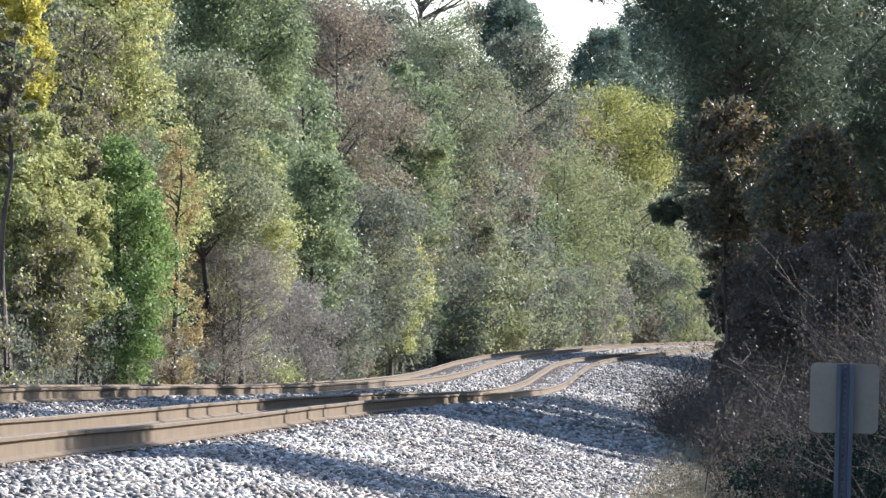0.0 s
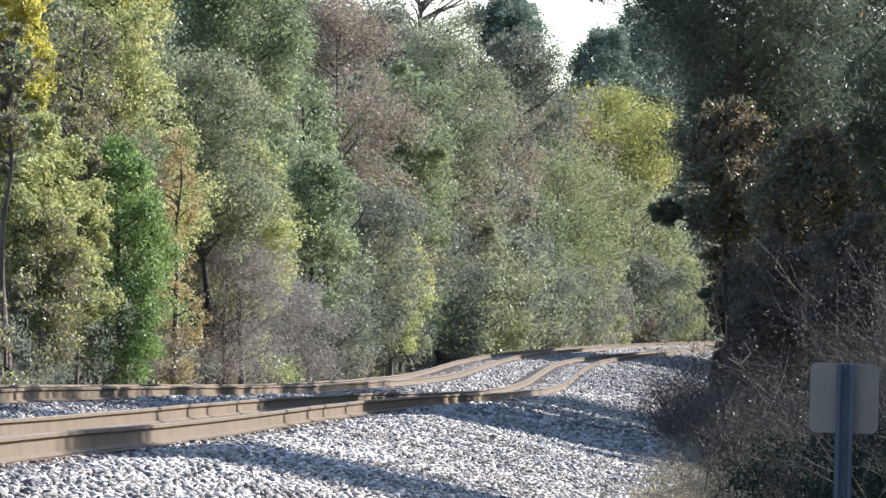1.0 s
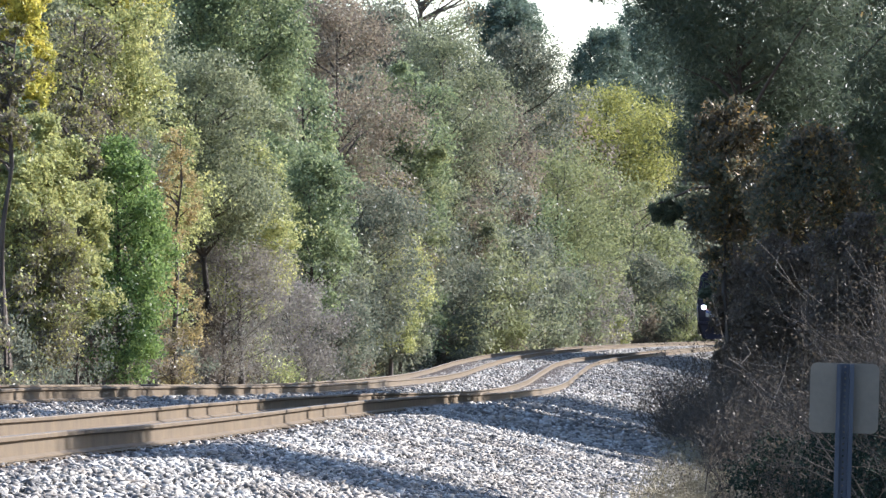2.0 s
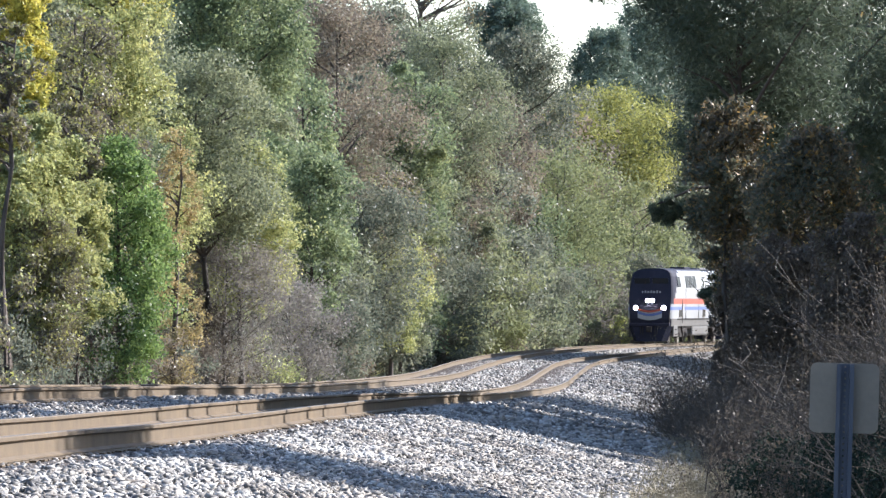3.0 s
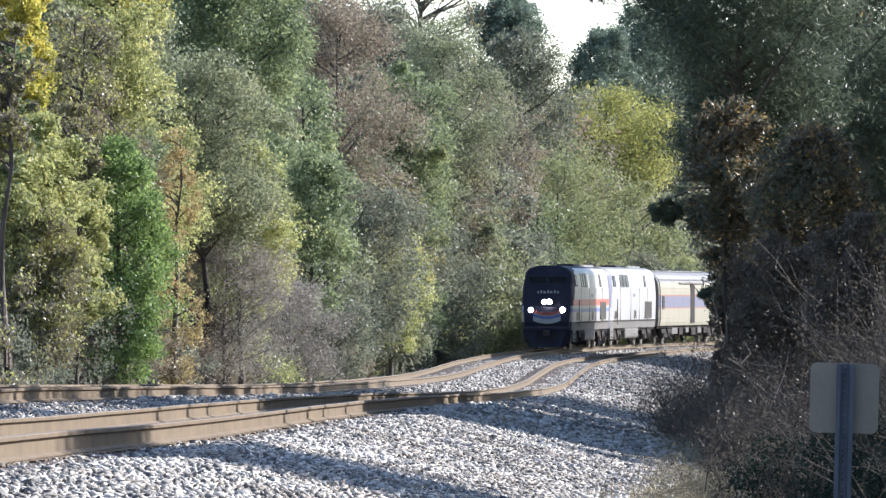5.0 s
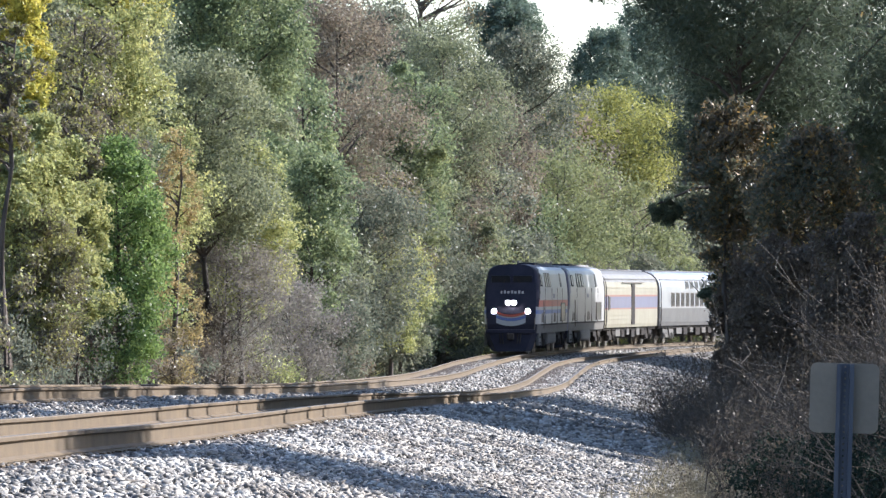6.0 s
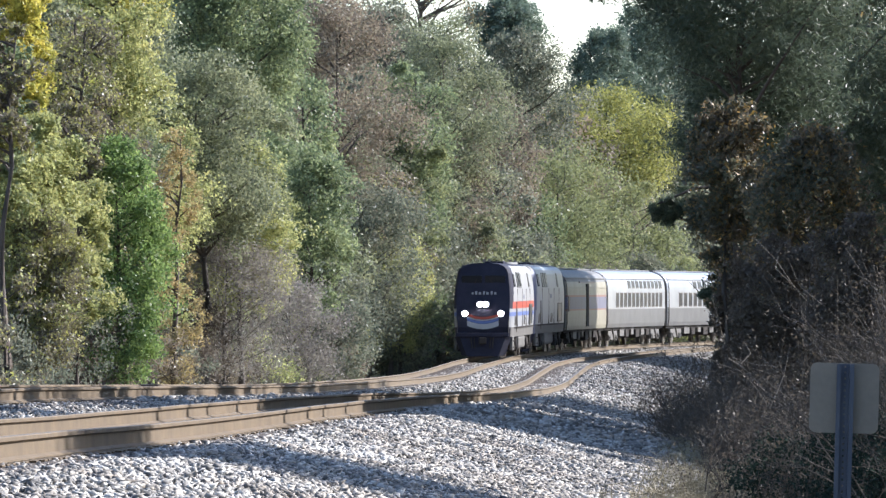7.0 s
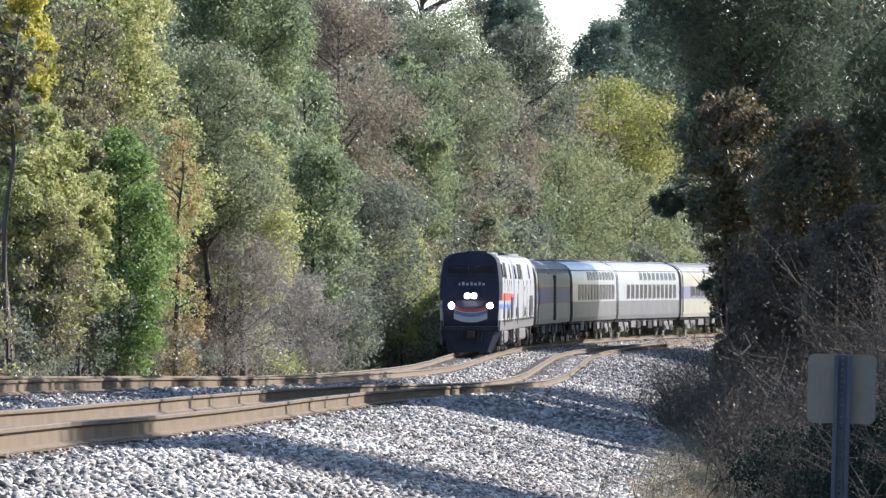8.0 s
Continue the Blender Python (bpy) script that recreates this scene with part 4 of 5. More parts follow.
left_wood()
right_wood()
dry_grass()


# ---------------------------------------------------------------- the train
WHITE = worn("white_paint", (0.34, 0.34, 0.34), (0.25, 0.25, 0.25), 0.7, 0.42, 0.0, 0.03)
SILVER = worn("brushed_steel", (0.41, 0.43, 0.455), (0.27, 0.284, 0.305), 0.5, 0.36, 0.55, 0.05)
FLUTED = worn("weathered_steel", (0.165, 0.163, 0.16), (0.105, 0.102, 0.1), 1.5, 0.5, 0.4, 0.1)
CREAM = worn("cream_paint", (0.305, 0.282, 0.21), (0.225, 0.206, 0.15), 1.0, 0.5, 0.0, 0.04)
RED = worn("red_paint", (0.440, 0.072, 0.040), (0.336, 0.056, 0.032), 2.0, 0.45, 0.0, 0.03)
FADED = worn("faded_red_paint", (0.26, 0.12, 0.09), (0.2, 0.09, 0.07), 2.0, 0.5, 0.0, 0.03)
BLUE = worn("blue_paint", (0.1, 0.16, 0.38), (0.07, 0.11, 0.28), 2.0, 0.45, 0.0, 0.03)
SLATE = worn("slate_blue_paint", (0.135, 0.14, 0.2), (0.1, 0.1, 0.15), 2.0, 0.5, 0.0, 0.03)
# black lifted to dark navy, with the haze before the nose in its colour
BLACK = worn("black_paint", (0.036, 0.036, 0.054), (0.022, 0.022, 0.034), 2.0, 0.65, 0.0, 0.03)
GREY = worn("grey_roof_paint", (0.15, 0.147, 0.14), (0.085, 0.085, 0.083), 1.0, 0.6, 0.0, 0.05)
# dusty tones, both darkened further to hold the shade under the train
DIRTY = worn("dusty_shaded_undergear", (0.063, 0.055, 0.049), (0.024, 0.021, 0.020), 3.0, 0.85, 0.2, 0.2)
TANK = worn("dusty_shaded_skirt", (0.132, 0.122, 0.110), (0.082, 0.076, 0.065), 1.5, 0.7, 0.0, 0.1)
GLASS = worn("dark_window_glass", (0.02, 0.024, 0.03), (0.012, 0.014, 0.018), 1.0, 0.3, 0.0, 0.0)
STEEL = worn("wheel_steel", (0.3, 0.27, 0.24), (0.13, 0.11, 0.1), 4.0, 0.5, 0.7, 0.1)
for matte in (BLACK, DIRTY, GLASS):
    matte.node_tree.nodes["Principled BSDF"].inputs["Specular IOR Level"].default_value = 0.12
LAMP = glowing("lit_headlight", (1.0, 0.9, 0.85), 60.0)
LAMP_SMALL = glowing("lit_ditch_light", (1.0, 0.92, 0.9), 60.0)


def shell(name, levels, rings, paint, mats, parent, label=""):
    """A body lofted along y: levels are (height, half width), rings are (y at a height, width factor); paint(ring, level) picks the material."""
    verts, faces, slots = [], [], []
    n = len(levels)
    for ry, rw in rings:
        verts += [(-w * rw, ry(z), z) for z, w in levels] + [(w * rw, ry(z), z) for z, w in levels]

    def at(i, j, side):
        return i * 2 * n + side * n + j
    for i in range(len(rings) - 1):
        for j in range(n - 1):
            faces.append((at(i, j, 1), at(i + 1, j, 1), at(i + 1, j + 1, 1), at(i, j + 1, 1)))
            faces.append((at(i, j, 0), at(i, j + 1, 0), at(i + 1, j + 1, 0), at(i + 1, j, 0)))
            slots += [paint(i, j)] * 2
        faces.append((at(i, n - 1, 0), at(i, n - 1, 1), at(i + 1, n - 1, 1), at(i + 1, n - 1, 0)))
        faces.append((at(i, 0, 0), at(i + 1, 0, 0), at(i + 1, 0, 1), at(i, 0, 1)))
        slots += [paint(i, n - 2), paint(i, 0)]
    for i, turn in ((0, 1), (len(rings) - 1, -1)):
        for j in range(n - 1):
            faces.append((at(i, j, 0), at(i, j, 1), at(i, j + 1, 1), at(i, j + 1, 0))[::turn])
            slots.append(paint(-1 if i == 0 else i, j))
    me = mesh_of(name, verts, faces, mats[0])
    for m in mats[1:]:
        me.materials.append(m)
    me.polygons.foreach_set("material_index", slots)
    return child(name, me, parent, label)


def wheel_mesh(radius):
    bm = bmesh.new()
    for s in (-1, 1):
        x = s * GAUGE / 2
        rod(bm, (x - 0.035, 0, 0), (x + 0.06 * s + 0.035, 0, 0), radius, None, 24)
        rod(bm, (x - s * 0.09, 0, 0), (x - s * 0.04, 0, 0), radius + 0.028, None, 24)
        rod(bm, (x + s * 0.09, 0, 0), (x + s * 0.2, 0, 0), 0.13, 0.1, 12)
        for k in range(3):
            a = 2.09 * k
            rod(bm, (x + s * 0.1, math.cos(a) * 0.25, math.sin(a) * 0.25), (x + s * 0.112, math.cos(a) * 0.25, math.sin(a) * 0.25), 0.05, None, 8)
    rod(bm, (-0.7, 0, 0), (0.7, 0, 0), 0.08, None, 10)
    me = bpy.data.meshes.new("wheelset")
    bm.to_mesh(me)
    bm.free()
    me.materials.append(STEEL)
    return me


WHEELS = {0.5: wheel_mesh(0.5), 0.46: wheel_mesh(0.46)}
ROLLING = []


def bogie(parent, y, base, radius, tone, outer=1.16):
    """A four-wheeled bogie: side frames, bolster, springs, brake gear and its wheelsets."""
    bm = bmesh.new()
    for s in (-1, 1):
        x = s * outer
        box(bm, x - 0.09, x + 0.09, y - base / 2 - 0.45, y + base / 2 + 0.45, 0.62, 0.86, 0.03)
        box(bm, x - 0.1, x + 0.1, y - 0.7, y + 0.7, 0.36, 0.64, 0.03)
        for e in (-1, 1):
            c = y + e * base / 2
            box(bm, x - 0.11, x + 0.11, c - 0.2, c + 0.2, 0.32, 0.7, 0.03)
            rod(bm, (x + s * 0.1, c, 0.5), (x + s * 0.16, c, 0.5), 0.13, 0.11, 12)
            rod(bm, (x, c - e * 0.55, 0.42), (x, c - e * 0.55, 0.68), 0.1, None, 10)
        rod(bm, (x + s * 0.12, y - 0.3, 0.35), (x + s * 0.12, y + 0.3, 0.95), 0.05, None, 8)
    box(bm, -outer, outer, y - 0.25, y + 0.25, 0.6, 0.95, 0.03)
    part("bogie", bm, tone, parent, "dusty bogie frame")
    for e in (-1, 1):
        w = child("wheelset", WHEELS[radius], parent)
        w.location = (0, y + e * base / 2, radius)
        ROLLING.append((w, radius))


def panel(me_cache, key, size, mat, frame_mat, deep=0.03):
    """A framed pane facing east, shared by alike windows."""
    if key not in me_cache:
        ly, lz = size
        f = bmesh.new()
        for a, b, c, d in ((-ly / 2 - 0.05, ly / 2 + 0.05, lz / 2, lz / 2 + 0.05), (-ly / 2 - 0.05, ly / 2 + 0.05, -lz / 2 - 0.05, -lz / 2), (-ly / 2 - 0.05, -ly / 2, -lz / 2, lz / 2), (ly / 2, ly / 2 + 0.05, -lz / 2, lz / 2)):
            box(f, -deep, deep, a, b, c, d)
        fm = bpy.data.meshes.new("window_frame")
        f.to_mesh(fm)
        f.free()
        fm.materials.append(frame_mat)
        p = boxed(-deep * 0.6, deep * 0.6, -ly / 2, ly / 2, -lz / 2, lz / 2)
        pm = bpy.data.meshes.new("window")
        p.to_mesh(pm)
        p.free()
        pm.materials.append(mat)
        me_cache[key] = (pm, fm)
    return me_cache[key]


PANES = {}


def windows(parent, half, ys, z, size, lean=0.0, both=True, frame_mat=None, name="window"):
    pm, fm = panel(PANES, (size, name, frame_mat.name if frame_mat else ""), size, GLASS, frame_mat or STEEL)
    for y in ys:
        for s in ((-1, 1) if both else (1,)):
            w = child(name, pm, parent)
            w.matrix_basis = Matrix.Translation((s * half, y, z)) @ Matrix.Rotation(-s * lean, 4, "Y")
            child("window_frame", fm, w)


LOCO_LEVELS = [(1.0, 1.3), (1.45, 1.33), (1.95, 1.35), (2.14, 1.355), (2.3, 1.36), (2.62, 1.36), (2.95, 1.355), (3.3, 1.33), (3.65, 1.28), (3.92, 1.24), (4.12, 1.16), (4.27, 0.98), (4.36, 0.7), (4.4, 0.3)]


def locomotive(label, livery):
    loco = tagged(new("locomotive"), label, "locomotive", group="passenger train")
    half = 9.75

    def face(back):
        return lambda z: half - back - max(0, z - 1.95) * 0.36 * max(0, 1 - back / 2.6) - (0.1 if z < 1.45 and back < 0.1 else 0)
    rings = [(face(0.0), 0.9), (face(0.12), 0.955), (face(0.35), 0.99), (face(0.7), 1.0), (face(1.1), 1.0), (face(1.6), 1.0), (face(2.1), 1.0), (face(3.2), 1.0), (lambda z: -half + 0.3, 1.0), (lambda z: -half, 0.95)]
    mats = [WHITE, BLACK, RED, BLUE, GREY, TANK, SILVER, SLATE]

    def paint(i, j):
        z = LOCO_LEVELS[j][0]
        if livery == "striped":
            if i < 0:
                return 1
            if i <= 2 + max(0, (z - 2.6)) * 3.0 and z >= 2.3:
                return 1 if i < 2 or z >= 2.6 else 2
            if z < 1.4:
                return 5 if i > 0 else 1
            return 2 if 2.25 < z < 2.6 else 3 if 1.9 < z < 2.1 else 4 if z > 4.2 else 0
        if i <= 1 + max(0, (z - 1.4)) * 1.4 and i < 5:
            return 7 if z < 4.1 else 4
        return 5 if z < 1.4 else 4 if z > 4.2 else 0
    shell("body", LOCO_LEVELS, rings, paint, mats, loco, "white body with red and blue stripes and a black nose" if livery == "striped" else "white body with a slate-blue nose")
    # nose
    for s in (-1, 1):
        g = bmesh.new()
        box(g, min(s * 0.07, s * 1.0), max(s * 0.07, s * 1.0), -0.03, 0.03, -0.3, 0.3, 0.02)
        w = part("windshield", g, GLASS, loco, "black sloping windscreen pane")
        w.matrix_basis = Matrix.Translation((0, face(0)(3.55) + 0.01, 3.55)) @ Matrix.Rotation(-math.atan(0.36), 4, "X")
        wiper = part("wiper", rod(bmesh.new(), (s * 0.5, 0.05, -0.3), (s * 0.3, 0.05, 0.15), 0.012), DIRTY, loco)
        wiper.matrix_basis = w.matrix_basis
        lamp = bmesh.new()
        rod(lamp, (s * 0.83, half - 0.3, 2.08), (s * 0.83, half + 0.02, 2.08), 0.16, None, 20)
        part("ditch_light_housing", lamp, BLACK, loco)
        part("ditch_light", rod(bmesh.new(), (s * 0.83, half + 0.015, 2.08), (s * 0.83, half + 0.035, 2.08), 0.125 if livery == "striped" else 0.1, None, 20), LAMP_SMALL if livery == "striped" else GLASS, loco, "round lit ditch light" if livery == "striped" else "")
        part("headlight", rod(bmesh.new(), (s * 0.14, half - 0.1, 2.5), (s * 0.14, half - 0.02, 2.5), 0.115, None, 20), LAMP if livery == "striped" else GLASS, loco, "round lit headlight" if livery == "striped" else "")
        part("number_board", boxed(s * 0.75 - 0.2, s * 0.75 + 0.2, half - 0.42, half - 0.34, 2.66, 2.82, bevel=0.01), BLACK, loco)
        part("grab_iron", rod(rod(rod(bmesh.new(), (s * 1.18, half - 0.2, 1.2), (s * 1.18, half + 0.05, 1.2), 0.015), (s * 1.18, half + 0.05, 1.2), (s * 1.18, half + 0.05, 1.75), 0.015), (s * 1.18, half - 0.2, 1.75), (s * 1.18, half + 0.05, 1.75), 0.015), STEEL, loco)
    part("headlight_housing", boxed(-0.33, 0.33, half - 0.5, half - 0.06, 2.33, 2.67, bevel=0.05), BLACK, loco)
    for k, w in enumerate((0.1, 0.09, 0.12, 0.09, 0.11, 0.1, 0.08)):
        x = -0.6 + k * 0.175
        part("nose_marking", boxed(x, x + w, half - 0.47, half - 0.36, 2.84, 3.06 + 0.04 * (k % 2)), WHITE, loco)
    # the curved white and blue band between the ditch lights
    for name, z0, z1, mat in (("nose_band", 1.42, 1.66, SILVER), ("nose_band", 1.67, 1.79, BLUE), ("nose_band", 1.8, 1.86, WHITE), ("nose_band", 1.87, 1.98, RED)):
        v = []
        for k in range(9):
            x = -0.72 + 0.18 * k
            sag = 0.16 * (1 - (x / 0.72) ** 2)
            v += [(x, half + 0.012, z0 + 0.1 - sag), (x, half + 0.012, z1 + 0.1 - sag), (x, half - 0.06, z1 + 0.1 - sag), (x, half - 0.06, z0 + 0.1 - sag)]
        f = [(4 * k + i, 4 * k + (i + 1) % 4, 4 * k + 4 + (i + 1) % 4, 4 * k + 4 + i) for k in range(8) for i in range(4)] + [(0, 3, 2, 1), (32, 33, 34, 35)]
        child(name, mesh_of(name, v, f, mat), loco, "curved band across the nose")
    plow = bmesh.new()
    pts = [(-1.3, -0.35, 1.0), (1.3, -0.35, 1.0), (1.0, -0.35, 0.16), (-1.0, -0.35, 0.16), (-1.05, 0.05, 1.0), (1.05, 0.05, 1.0), (0.72, 0.2, 0.12), (-0.72, 0.2, 0.12)]
    v = [plow.verts.new((a, half + b, c)) for a, b, c in pts]
    for f in ((4, 5, 6, 7), (0, 4, 7, 3), (5, 1, 2, 6), (0, 1, 5, 4), (3, 7, 6, 2), (1, 0, 3, 2)):
        plow.faces.new([v[i] for i in f])
    bmesh.ops.recalc_face_normals(plow, faces=plow.faces)
    part("pilot", plow, BLACK, loco, "black snowplough pilot")
    part("anticlimber", boxed(-1.2, 1.2, half - 0.1, half + 0.16, 1.0, 1.2, bevel=0.03), BLACK, loco)
    part("coupler", boxed(-0.17, 0.17, half, half + 0.42, 0.68, 1.0, bevel=0.06), DIRTY, loco, "knuckle coupler")
    for x in (-0.5, -0.36, 0.4, 0.54):
        part("air_hose", rod(bmesh.new(), (x, half + 0.15, 1.0), (x * 0.9, half + 0.26, 0.5), 0.03), DIRTY, loco)
    # flanks
    windows(loco, 1.29, (half - 2.3,), 3.6, (0.8, 0.5), 0.18, name="cab_window", frame_mat=BLACK)
    windows(loco, 1.285, (half - 5.1, half - 6.3, half - 7.5), 3.62, (0.8, 0.62), 0.18, name="intake_grille", frame_mat=GREY)
    windows(loco, 1.285, (half - 14.8,), 3.62, (0.5, 0.6), 0.18, name="vent")
    windows(loco, 1.36, (-half + 3.6,), 2.0, (2.6, 0.85), name="radiator_grille", frame_mat=TANK)
    windows(loco, 1.345, (half - 2.6, half - 10.5), 1.75, (0.7, 0.35), name="steps")
    for s in (-1, 1):
        part("cab_door", boxed(s * 1.355 - 0.012, s * 1.355 + 0.012, half - 3.9, half - 3.2, 1.5, 2.28, bevel=0.01), WHITE, loco)
        part("flank_number", boxed(s * 1.35 - 0.014, s * 1.35 + 0.014, half - 10.6, half - 9.6, 2.72, 2.92), SLATE, loco)
    for s in (-1, 1):
        part("side_skirt", boxed(min(s * 1.2, s * 1.34), max(s * 1.2, s * 1.34), half - 1.75, half - 0.45, 0.4, 1.03, bevel=0.03), TANK, loco, "pale grey skirt with the cab steps")
        for z in (0.5, 0.78):
            part("step", boxed(min(s * 1.3, s * 1.37), max(s * 1.3, s * 1.37), half - 1.45, half - 0.85, z, z + 0.06), DIRTY, loco)
        part("door_handrail", rod(bmesh.new(), (s * 1.385, half - 3.15, 1.2), (s * 1.385, half - 3.15, 2.6), 0.018), STEEL, loco)
        for y in (half - 4.4, half - 8.7, half - 12.2, half - 15.6):
            part("panel_joint", boxed(s * 1.345 - 0.02, s * 1.345 + 0.02, y - 0.02, y + 0.02, 1.45, 3.2), TANK, loco)
        part("sill", boxed(min(s * 1.25, s * 1.36), max(s * 1.25, s * 1.36), -half + 0.3, half - 1.8, 1.38, 1.45), DIRTY, loco)
    part("fuel_tank", boxed(-1.28, 1.28, -2.6, 2.8, 0.42, 1.02, bevel=0.12), TANK, loco, "dusty grey fuel tank")
    part("underframe", boxed(-1.2, 1.2, -half + 0.2, half - 0.4, 0.86, 1.02, bevel=0.02), DIRTY, loco)
    roof = bmesh.new()
    for k in range(3):
        rod(roof, (0, -half + 2.2 + k * 1.7, 4.36), (0, -half + 2.2 + k * 1.7, 4.47), 0.7, 0.66, 20)
    part("roof_fans", roof, GREY, loco)
    part("exhaust_stack", boxed(-0.45, 0.45, -1.0, 0.8, 4.35, 4.5, bevel=0.04), BLACK, loco)
    part("horn", rod(rod(bmesh.new(), (-0.12, half - 3.5, 4.5), (-0.12, half - 3.0, 4.52), 0.03, 0.08), (0.12, half - 3.5, 4.5), (0.12, half - 3.0, 4.52), 0.03, 0.08), STEEL, loco)
    for y in (6.2, -6.2):
        bogie(loco, y, 2.85, 0.5, DIRTY)
    return loco, 6.2, 19.9


CAR_LEVELS = [(1.05, 1.36), (1.25, 1.4), (2.05, 1.42), (2.12, 1.42), (2.75, 1.42), (2.85, 1.42), (3.1, 1.415), (3.3, 1.4), (3.55, 1.36), (3.78, 1.26), (3.98, 1.05), (4.12, 0.75), (4.2, 0.4), (4.23, 0.12)]


def passenger_car(label, kind, length):
    car = tagged(new("passenger_car" if kind != "baggage" else "baggage_car"), label, "railway carriage", group="passenger train")
    half = length / 2 - 0.35
    rings = [(lambda z: half, 0.96), (lambda z: half - 0.12, 1.0), (lambda z: 0.0, 1.0), (lambda z: -half + 0.12, 1.0), (lambda z: -half, 0.96)]
    mats = [SILVER, FLUTED, CREAM, FADED, SLATE, GREY, WHITE]

    def paint(i, j):
        z = CAR_LEVELS[j][0]
        if i < 0 or i == len(rings) - 1:
            return 5
        if kind == "baggage":
            return 5 if z > 3.5 else 2 if z >= 2.8 or z < 2.05 else 3 if 2.7 < z < 2.8 or 2.0 < z < 2.1 else 4
        if kind == "sleeper":
            return 0 if z > 2.1 else 1
        return 5 if z > 3.7 else 2 if z < 2.1 or z > 2.8 else 4
    shell("body", CAR_LEVELS, rings, paint, mats, car, {"baggage": "cream body with a slate-blue and red band", "sleeper": "smooth white upper body over fluted steel"}.get(kind, "cream and steel body"))
    for e in (-1, 1):
        bm = bmesh.new()
        ring = [(z, w + 0.025) for z, w in CAR_LEVELS]
        pts = [(w, z) for z, w in ring] + [(-w, z) for z, w in ring[::-1]]
        y0, y1 = e * (half - 0.26), e * (half - 0.14)
        front = [bm.verts.new((x, y0, z)) for x, z in pts]
        back = [bm.verts.new((x, y1, z)) for x, z in pts]
        for k in range(len(pts) - 1):
            bm.faces.new((front[k], front[k + 1], back[k + 1], back[k]))
        bmesh.ops.recalc_face_normals(bm, faces=bm.faces)
        bmesh.ops.solidify(bm, geom=bm.faces[:], thickness=0.02)
        part("end_frame", bm, DIRTY, car, "dark weather strip round the car's end")
    if kind == "sleeper":
        ys = [half - 2.4 - k * 1.62 for k in range(13) if k not in (0,)]
        windows(car, 1.415, ys, 2.56, (0.92, 0.72))
        windows(car, 1.375, ys[3:], 3.42, (0.85, 0.34), 0.15)
        for s in (-1, 1):
            part("belt_rail", boxed(s * 1.42 - 0.02, s * 1.42 + 0.02, -half + 0.2, half - 0.2, 2.06, 2.12), WHITE, car)
            for k in range(6):
                part("flute", boxed(s * 1.4 - 0.025, s * 1.4 + 0.025, -half + 0.2, half - 0.2, 1.3 + k * 0.12, 1.35 + k * 0.12), FLUTED, car)
    elif kind == "baggage":
        for s in (-1, 1):
            # flat dark panel in place of the shaded opening
            part("doorway_shade", boxed(s * 1.42 - 0.03, s * 1.42 + 0.03, -0.75, 0.55, 1.2, 3.45, bevel=0.02), DIRTY, car, "dark panel standing for the shade in the open doorway")
            for z in (1.5, 1.72, 3.0, 3.2):
                part("corrugation", boxed(s * 1.415 - 0.012, s * 1.415 + 0.012, -half + 0.2, half - 0.2, z, z + 0.06), CREAM, car)
            part("door_track", boxed(s * 1.43 - 0.03, s * 1.43 + 0.03, -4.4, 4.4, 3.5, 3.56), STEEL, car)
        windows(car, 1.425, (half - 1.2,), 2.4, (0.5, 0.7))
    else:
        windows(car, 1.42, [half - 3.4 - k * 1.75 for k in range(11)], 2.55, (1.2, 0.55))
    for s in (1, -1):
        part("end_door", boxed(-0.42, 0.42, s * half - 0.03, s * half + 0.03, 1.2, 3.2, bevel=0.02), SLATE, car)
        part("diaphragm", boxed(-0.62, 0.62, s * (half + 0.17) - 0.15, s * (half + 0.17) + 0.15, 1.1, 3.4, bevel=0.06), BLACK, car, "black rubber gangway bellows")
        part("coupler", boxed(-0.15, 0.15, s * (half + 0.15) - 0.25, s * (half + 0.15) + 0.25, 0.7, 0.95, bevel=0.04), DIRTY, car)
        for side in (-1, 1):
            part("grab_iron", rod(bmesh.new(), (side * 1.43, s * (half - 0.3), 1.35), (side * 1.43, s * (half - 0.3), 2.3), 0.016), STEEL, car)
    for s in (-1, 1):
        part("roof_gutter", boxed(s * 1.3 - 0.03, s * 1.3 + 0.03, -half + 0.1, half - 0.1, 3.7, 3.74), GREY, car)
    part("roof_rib", boxed(-0.5, 0.5, -half + 0.2, half - 0.2, 4.19, 4.25, bevel=0.02), GREY, car)
    rng = random.Random(3)
    for k in range(6):
        y, w = -5.6 + k * 2.1, rng.uniform(0.5, 0.9)
        part("equipment_box", boxed(-1.25, 1.25, y - w, y + w, rng.uniform(0.45, 0.65), 1.06, bevel=0.03), TANK if k % 2 else DIRTY, car)
    part("underframe", boxed(-1.25, 1.25, -half + 0.1, half - 0.1, 0.9, 1.06, bevel=0.02), DIRTY, car)
    for k in range(3):
        part("roof_vent", boxed(-0.35, 0.35, -half + 4 + k * 8, -half + 5 + k * 8, 4.2, 4.29, bevel=0.02), GREY, car)
    reach = half - 3.4
    for y in (reach, -reach):
        bogie(car, y, 2.6, 0.46, TANK if kind != "baggage" else DIRTY)
    return car, reach, length


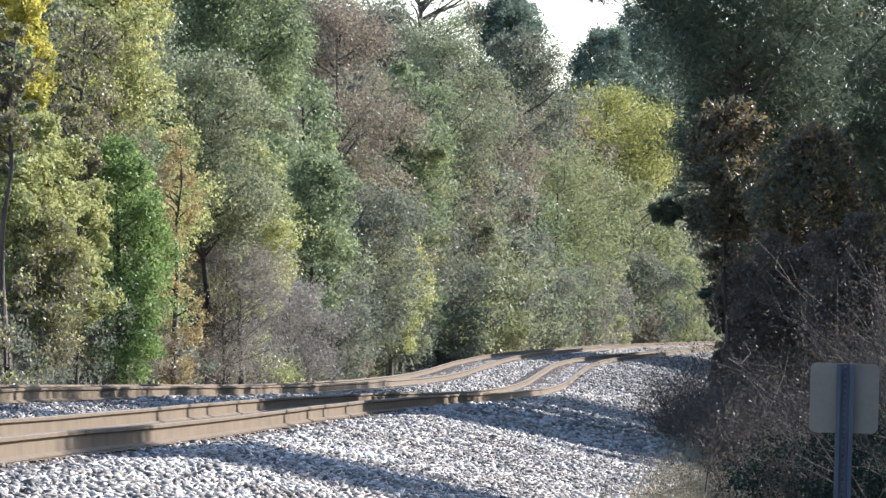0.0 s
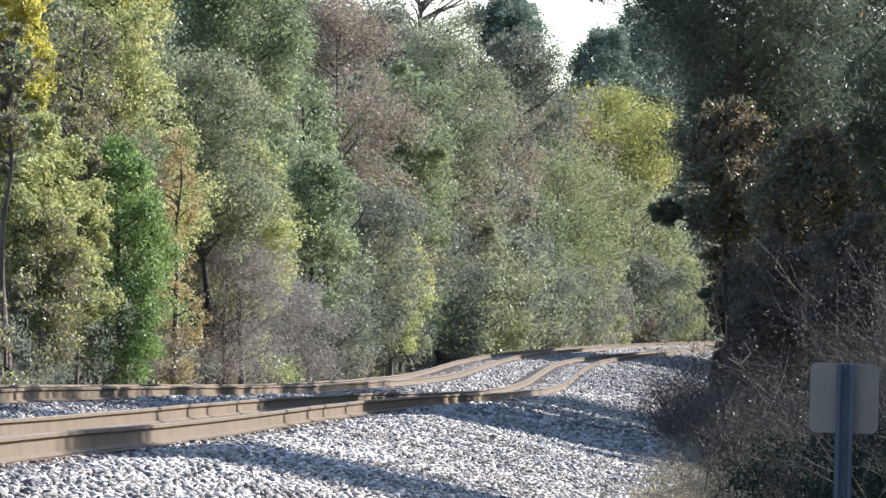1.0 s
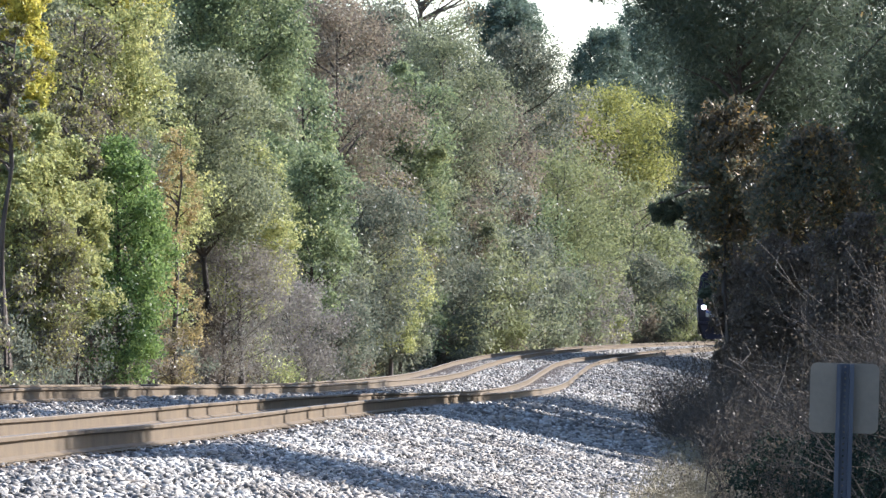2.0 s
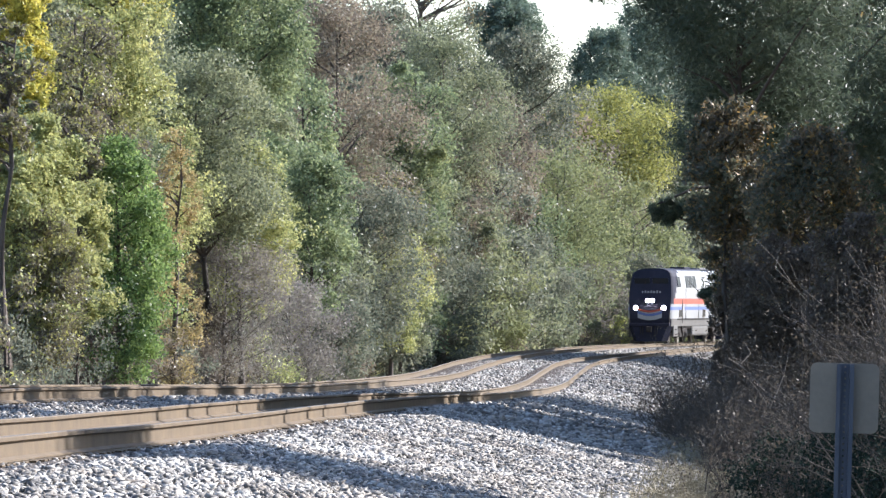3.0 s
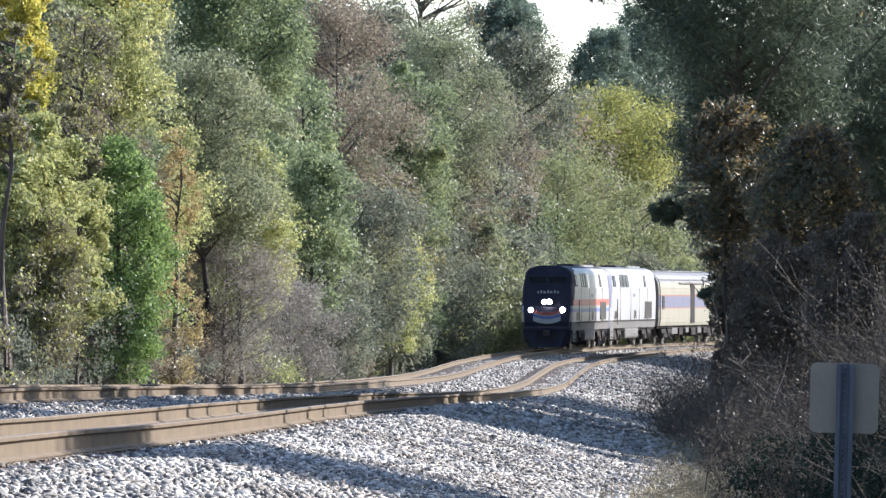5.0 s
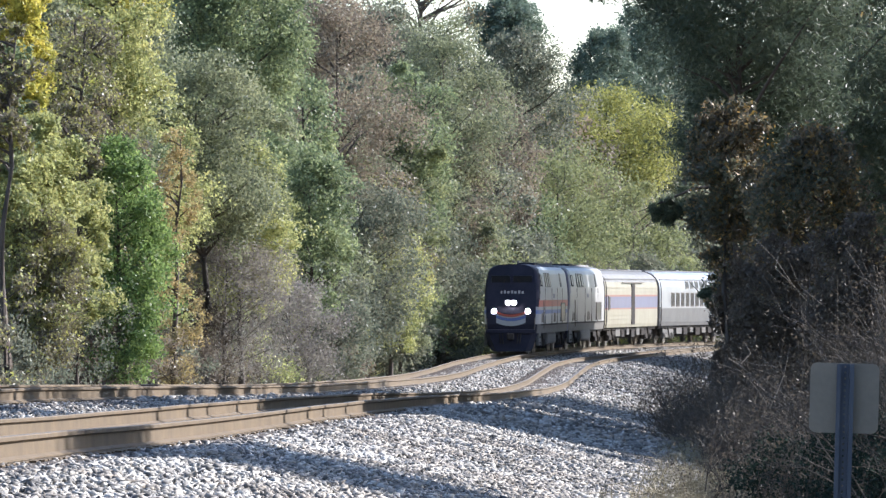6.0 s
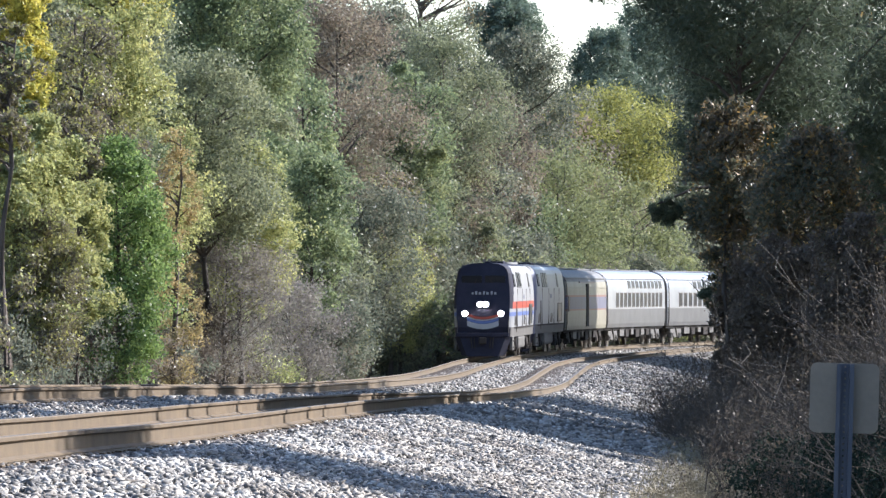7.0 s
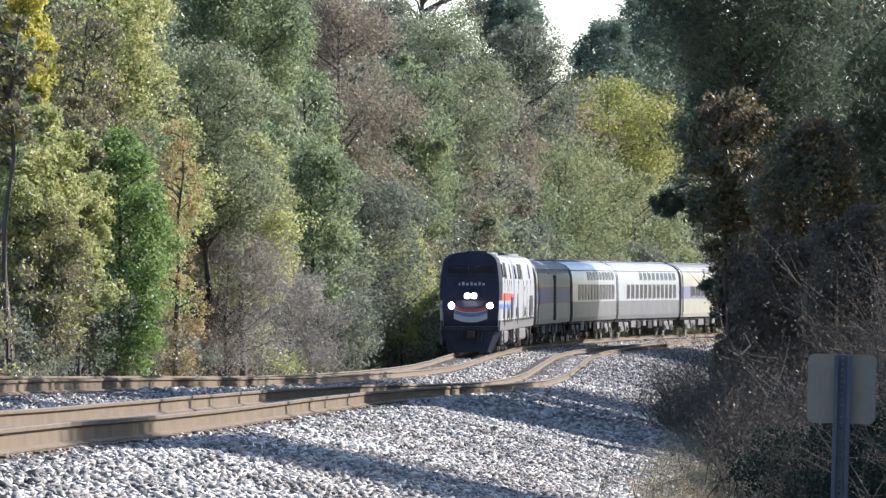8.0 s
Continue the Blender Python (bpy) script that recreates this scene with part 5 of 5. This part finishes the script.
TRAIN = [
    locomotive("white diesel locomotive with red and blue stripes and a black nose", "striped"),
    locomotive("white diesel locomotive with a slate-blue nose", "plain"),
    passenger_car("cream and slate-blue baggage car with an open sliding door", "baggage", 22.6),
    passenger_car("white sleeping car with two rows of windows", "sleeper", 24.7),
    passenger_car("white sleeping car with two rows of windows", "sleeper", 24.7),
    passenger_car("cream and steel coach with one row of windows", "coach", 24.7),
    passenger_car("cream and steel coach with one row of windows", "coach", 24.7),
]


# ---------------------------------------------------------------- sign by the brush
def trackside_sign():
    alu = worn("dull_aluminium", (0.25, 0.235, 0.2), (0.18, 0.17, 0.145), 6.0, 0.55, 0.3, 0.03)
    zinc = worn("galvanised_steel", (0.087, 0.108, 0.143), (0.052, 0.069, 0.100), 8.0, 0.55, 0.3, 0.05)
    x, y = 1.667, 30.0
    g = ground_height(x, y)
    top = 1.7 - 0.272 - g
    sign = tagged(new("trackside_sign"), "small rounded metal sign with bare grey back on drilled post", "sign")
    sign.matrix_basis = Matrix.Translation((x, y, g)) @ Matrix.Rotation(radians(1.6), 4, "Y")
    bm = boxed(-0.147, 0.147, 0.03, 0.033, top - 0.298, top)
    corners = [e for e in bm.edges if abs(e.verts[0].co.y - e.verts[1].co.y) > 0.001]
    bmesh.ops.bevel(bm, geom=corners, offset=0.028, segments=5, affect="EDGES", profile=0.5)
    part("sign_plate", bm, alu, sign, "blank grey aluminium back of the sign")
    # U-channel post: web at the back, two flanges and lips, with a row of holes
    post = bmesh.new()
    h = top - 0.004
    box(post, -0.019, -0.004, 0.012, 0.017, -0.3, h)
    box(post, 0.004, 0.019, 0.012, 0.017, -0.3, h)
    z = -0.3
    while z < h:
        box(post, -0.004, 0.004, 0.012, 0.017, z, min(z + 0.0165, h))
        z += 0.0254
    for s in (-1, 1):
        box(post, min(s * 0.019, s * 0.024), max(s * 0.019, s * 0.024), -0.01, 0.017, -0.3, h)
        box(post, min(s * 0.024, s * 0.037), max(s * 0.024, s * 0.037), -0.01, -0.006, -0.3, h)
    part("post", post, zinc, sign, "galvanised steel channel post with drilled holes")
    for z in (top - 0.05, top - 0.24):
        part("bolt", rod(bmesh.new(), (0, 0.005, z), (0, 0.04, z), 0.007), zinc, sign)


trackside_sign()


# ---------------------------------------------------------------- what moves
def motions():
    middle = [on_line(float(y), -SPACING) for y in GRID]
    along = np.concatenate([[0], np.cumsum([(b - a).length for a, b in zip(middle, middle[1:])])])
    points = np.array([tuple(p) for p in middle])

    def place(s):
        return Vector([float(np.interp(s, along, points[:, i])) for i in range(3)])

    def nose(t):
        """How far along the line the front of the train stands."""
        y = 399.0 - 22.0 * (t - 3.5) + 0.9 * max(0.0, t - 6.5) ** 2
        return float(np.interp(y, GRID, along))
    times = [i * 0.4 for i in range(21)]
    behind = 0.0
    for thing, reach, length in TRAIN:
        mid = behind + length / 2
        rows = []
        for t in times:
            a, b = place(nose(t) + mid - reach), place(nose(t) + mid + reach)
            d = (a - b).normalized()
            right = d.cross(Vector((0, 0, 1))).normalized()
            up = right.cross(d)
            m = Matrix((right, d, up)).transposed().to_4x4()
            m.translation = (a + b) / 2
            rows.append((t, m))
        walk(thing, rows)
        behind += length
    start = nose(0.0)
    for wheel, radius in ROLLING:
        at = wheel.location.copy()
        rows = []
        for k in range(241):
            t = k / 30
            rows.append((t, Matrix.Translation(at) @ Matrix.Rotation(-(start - nose(t)) / radius, 4, "X")))
        walk(wheel, rows)


motions()
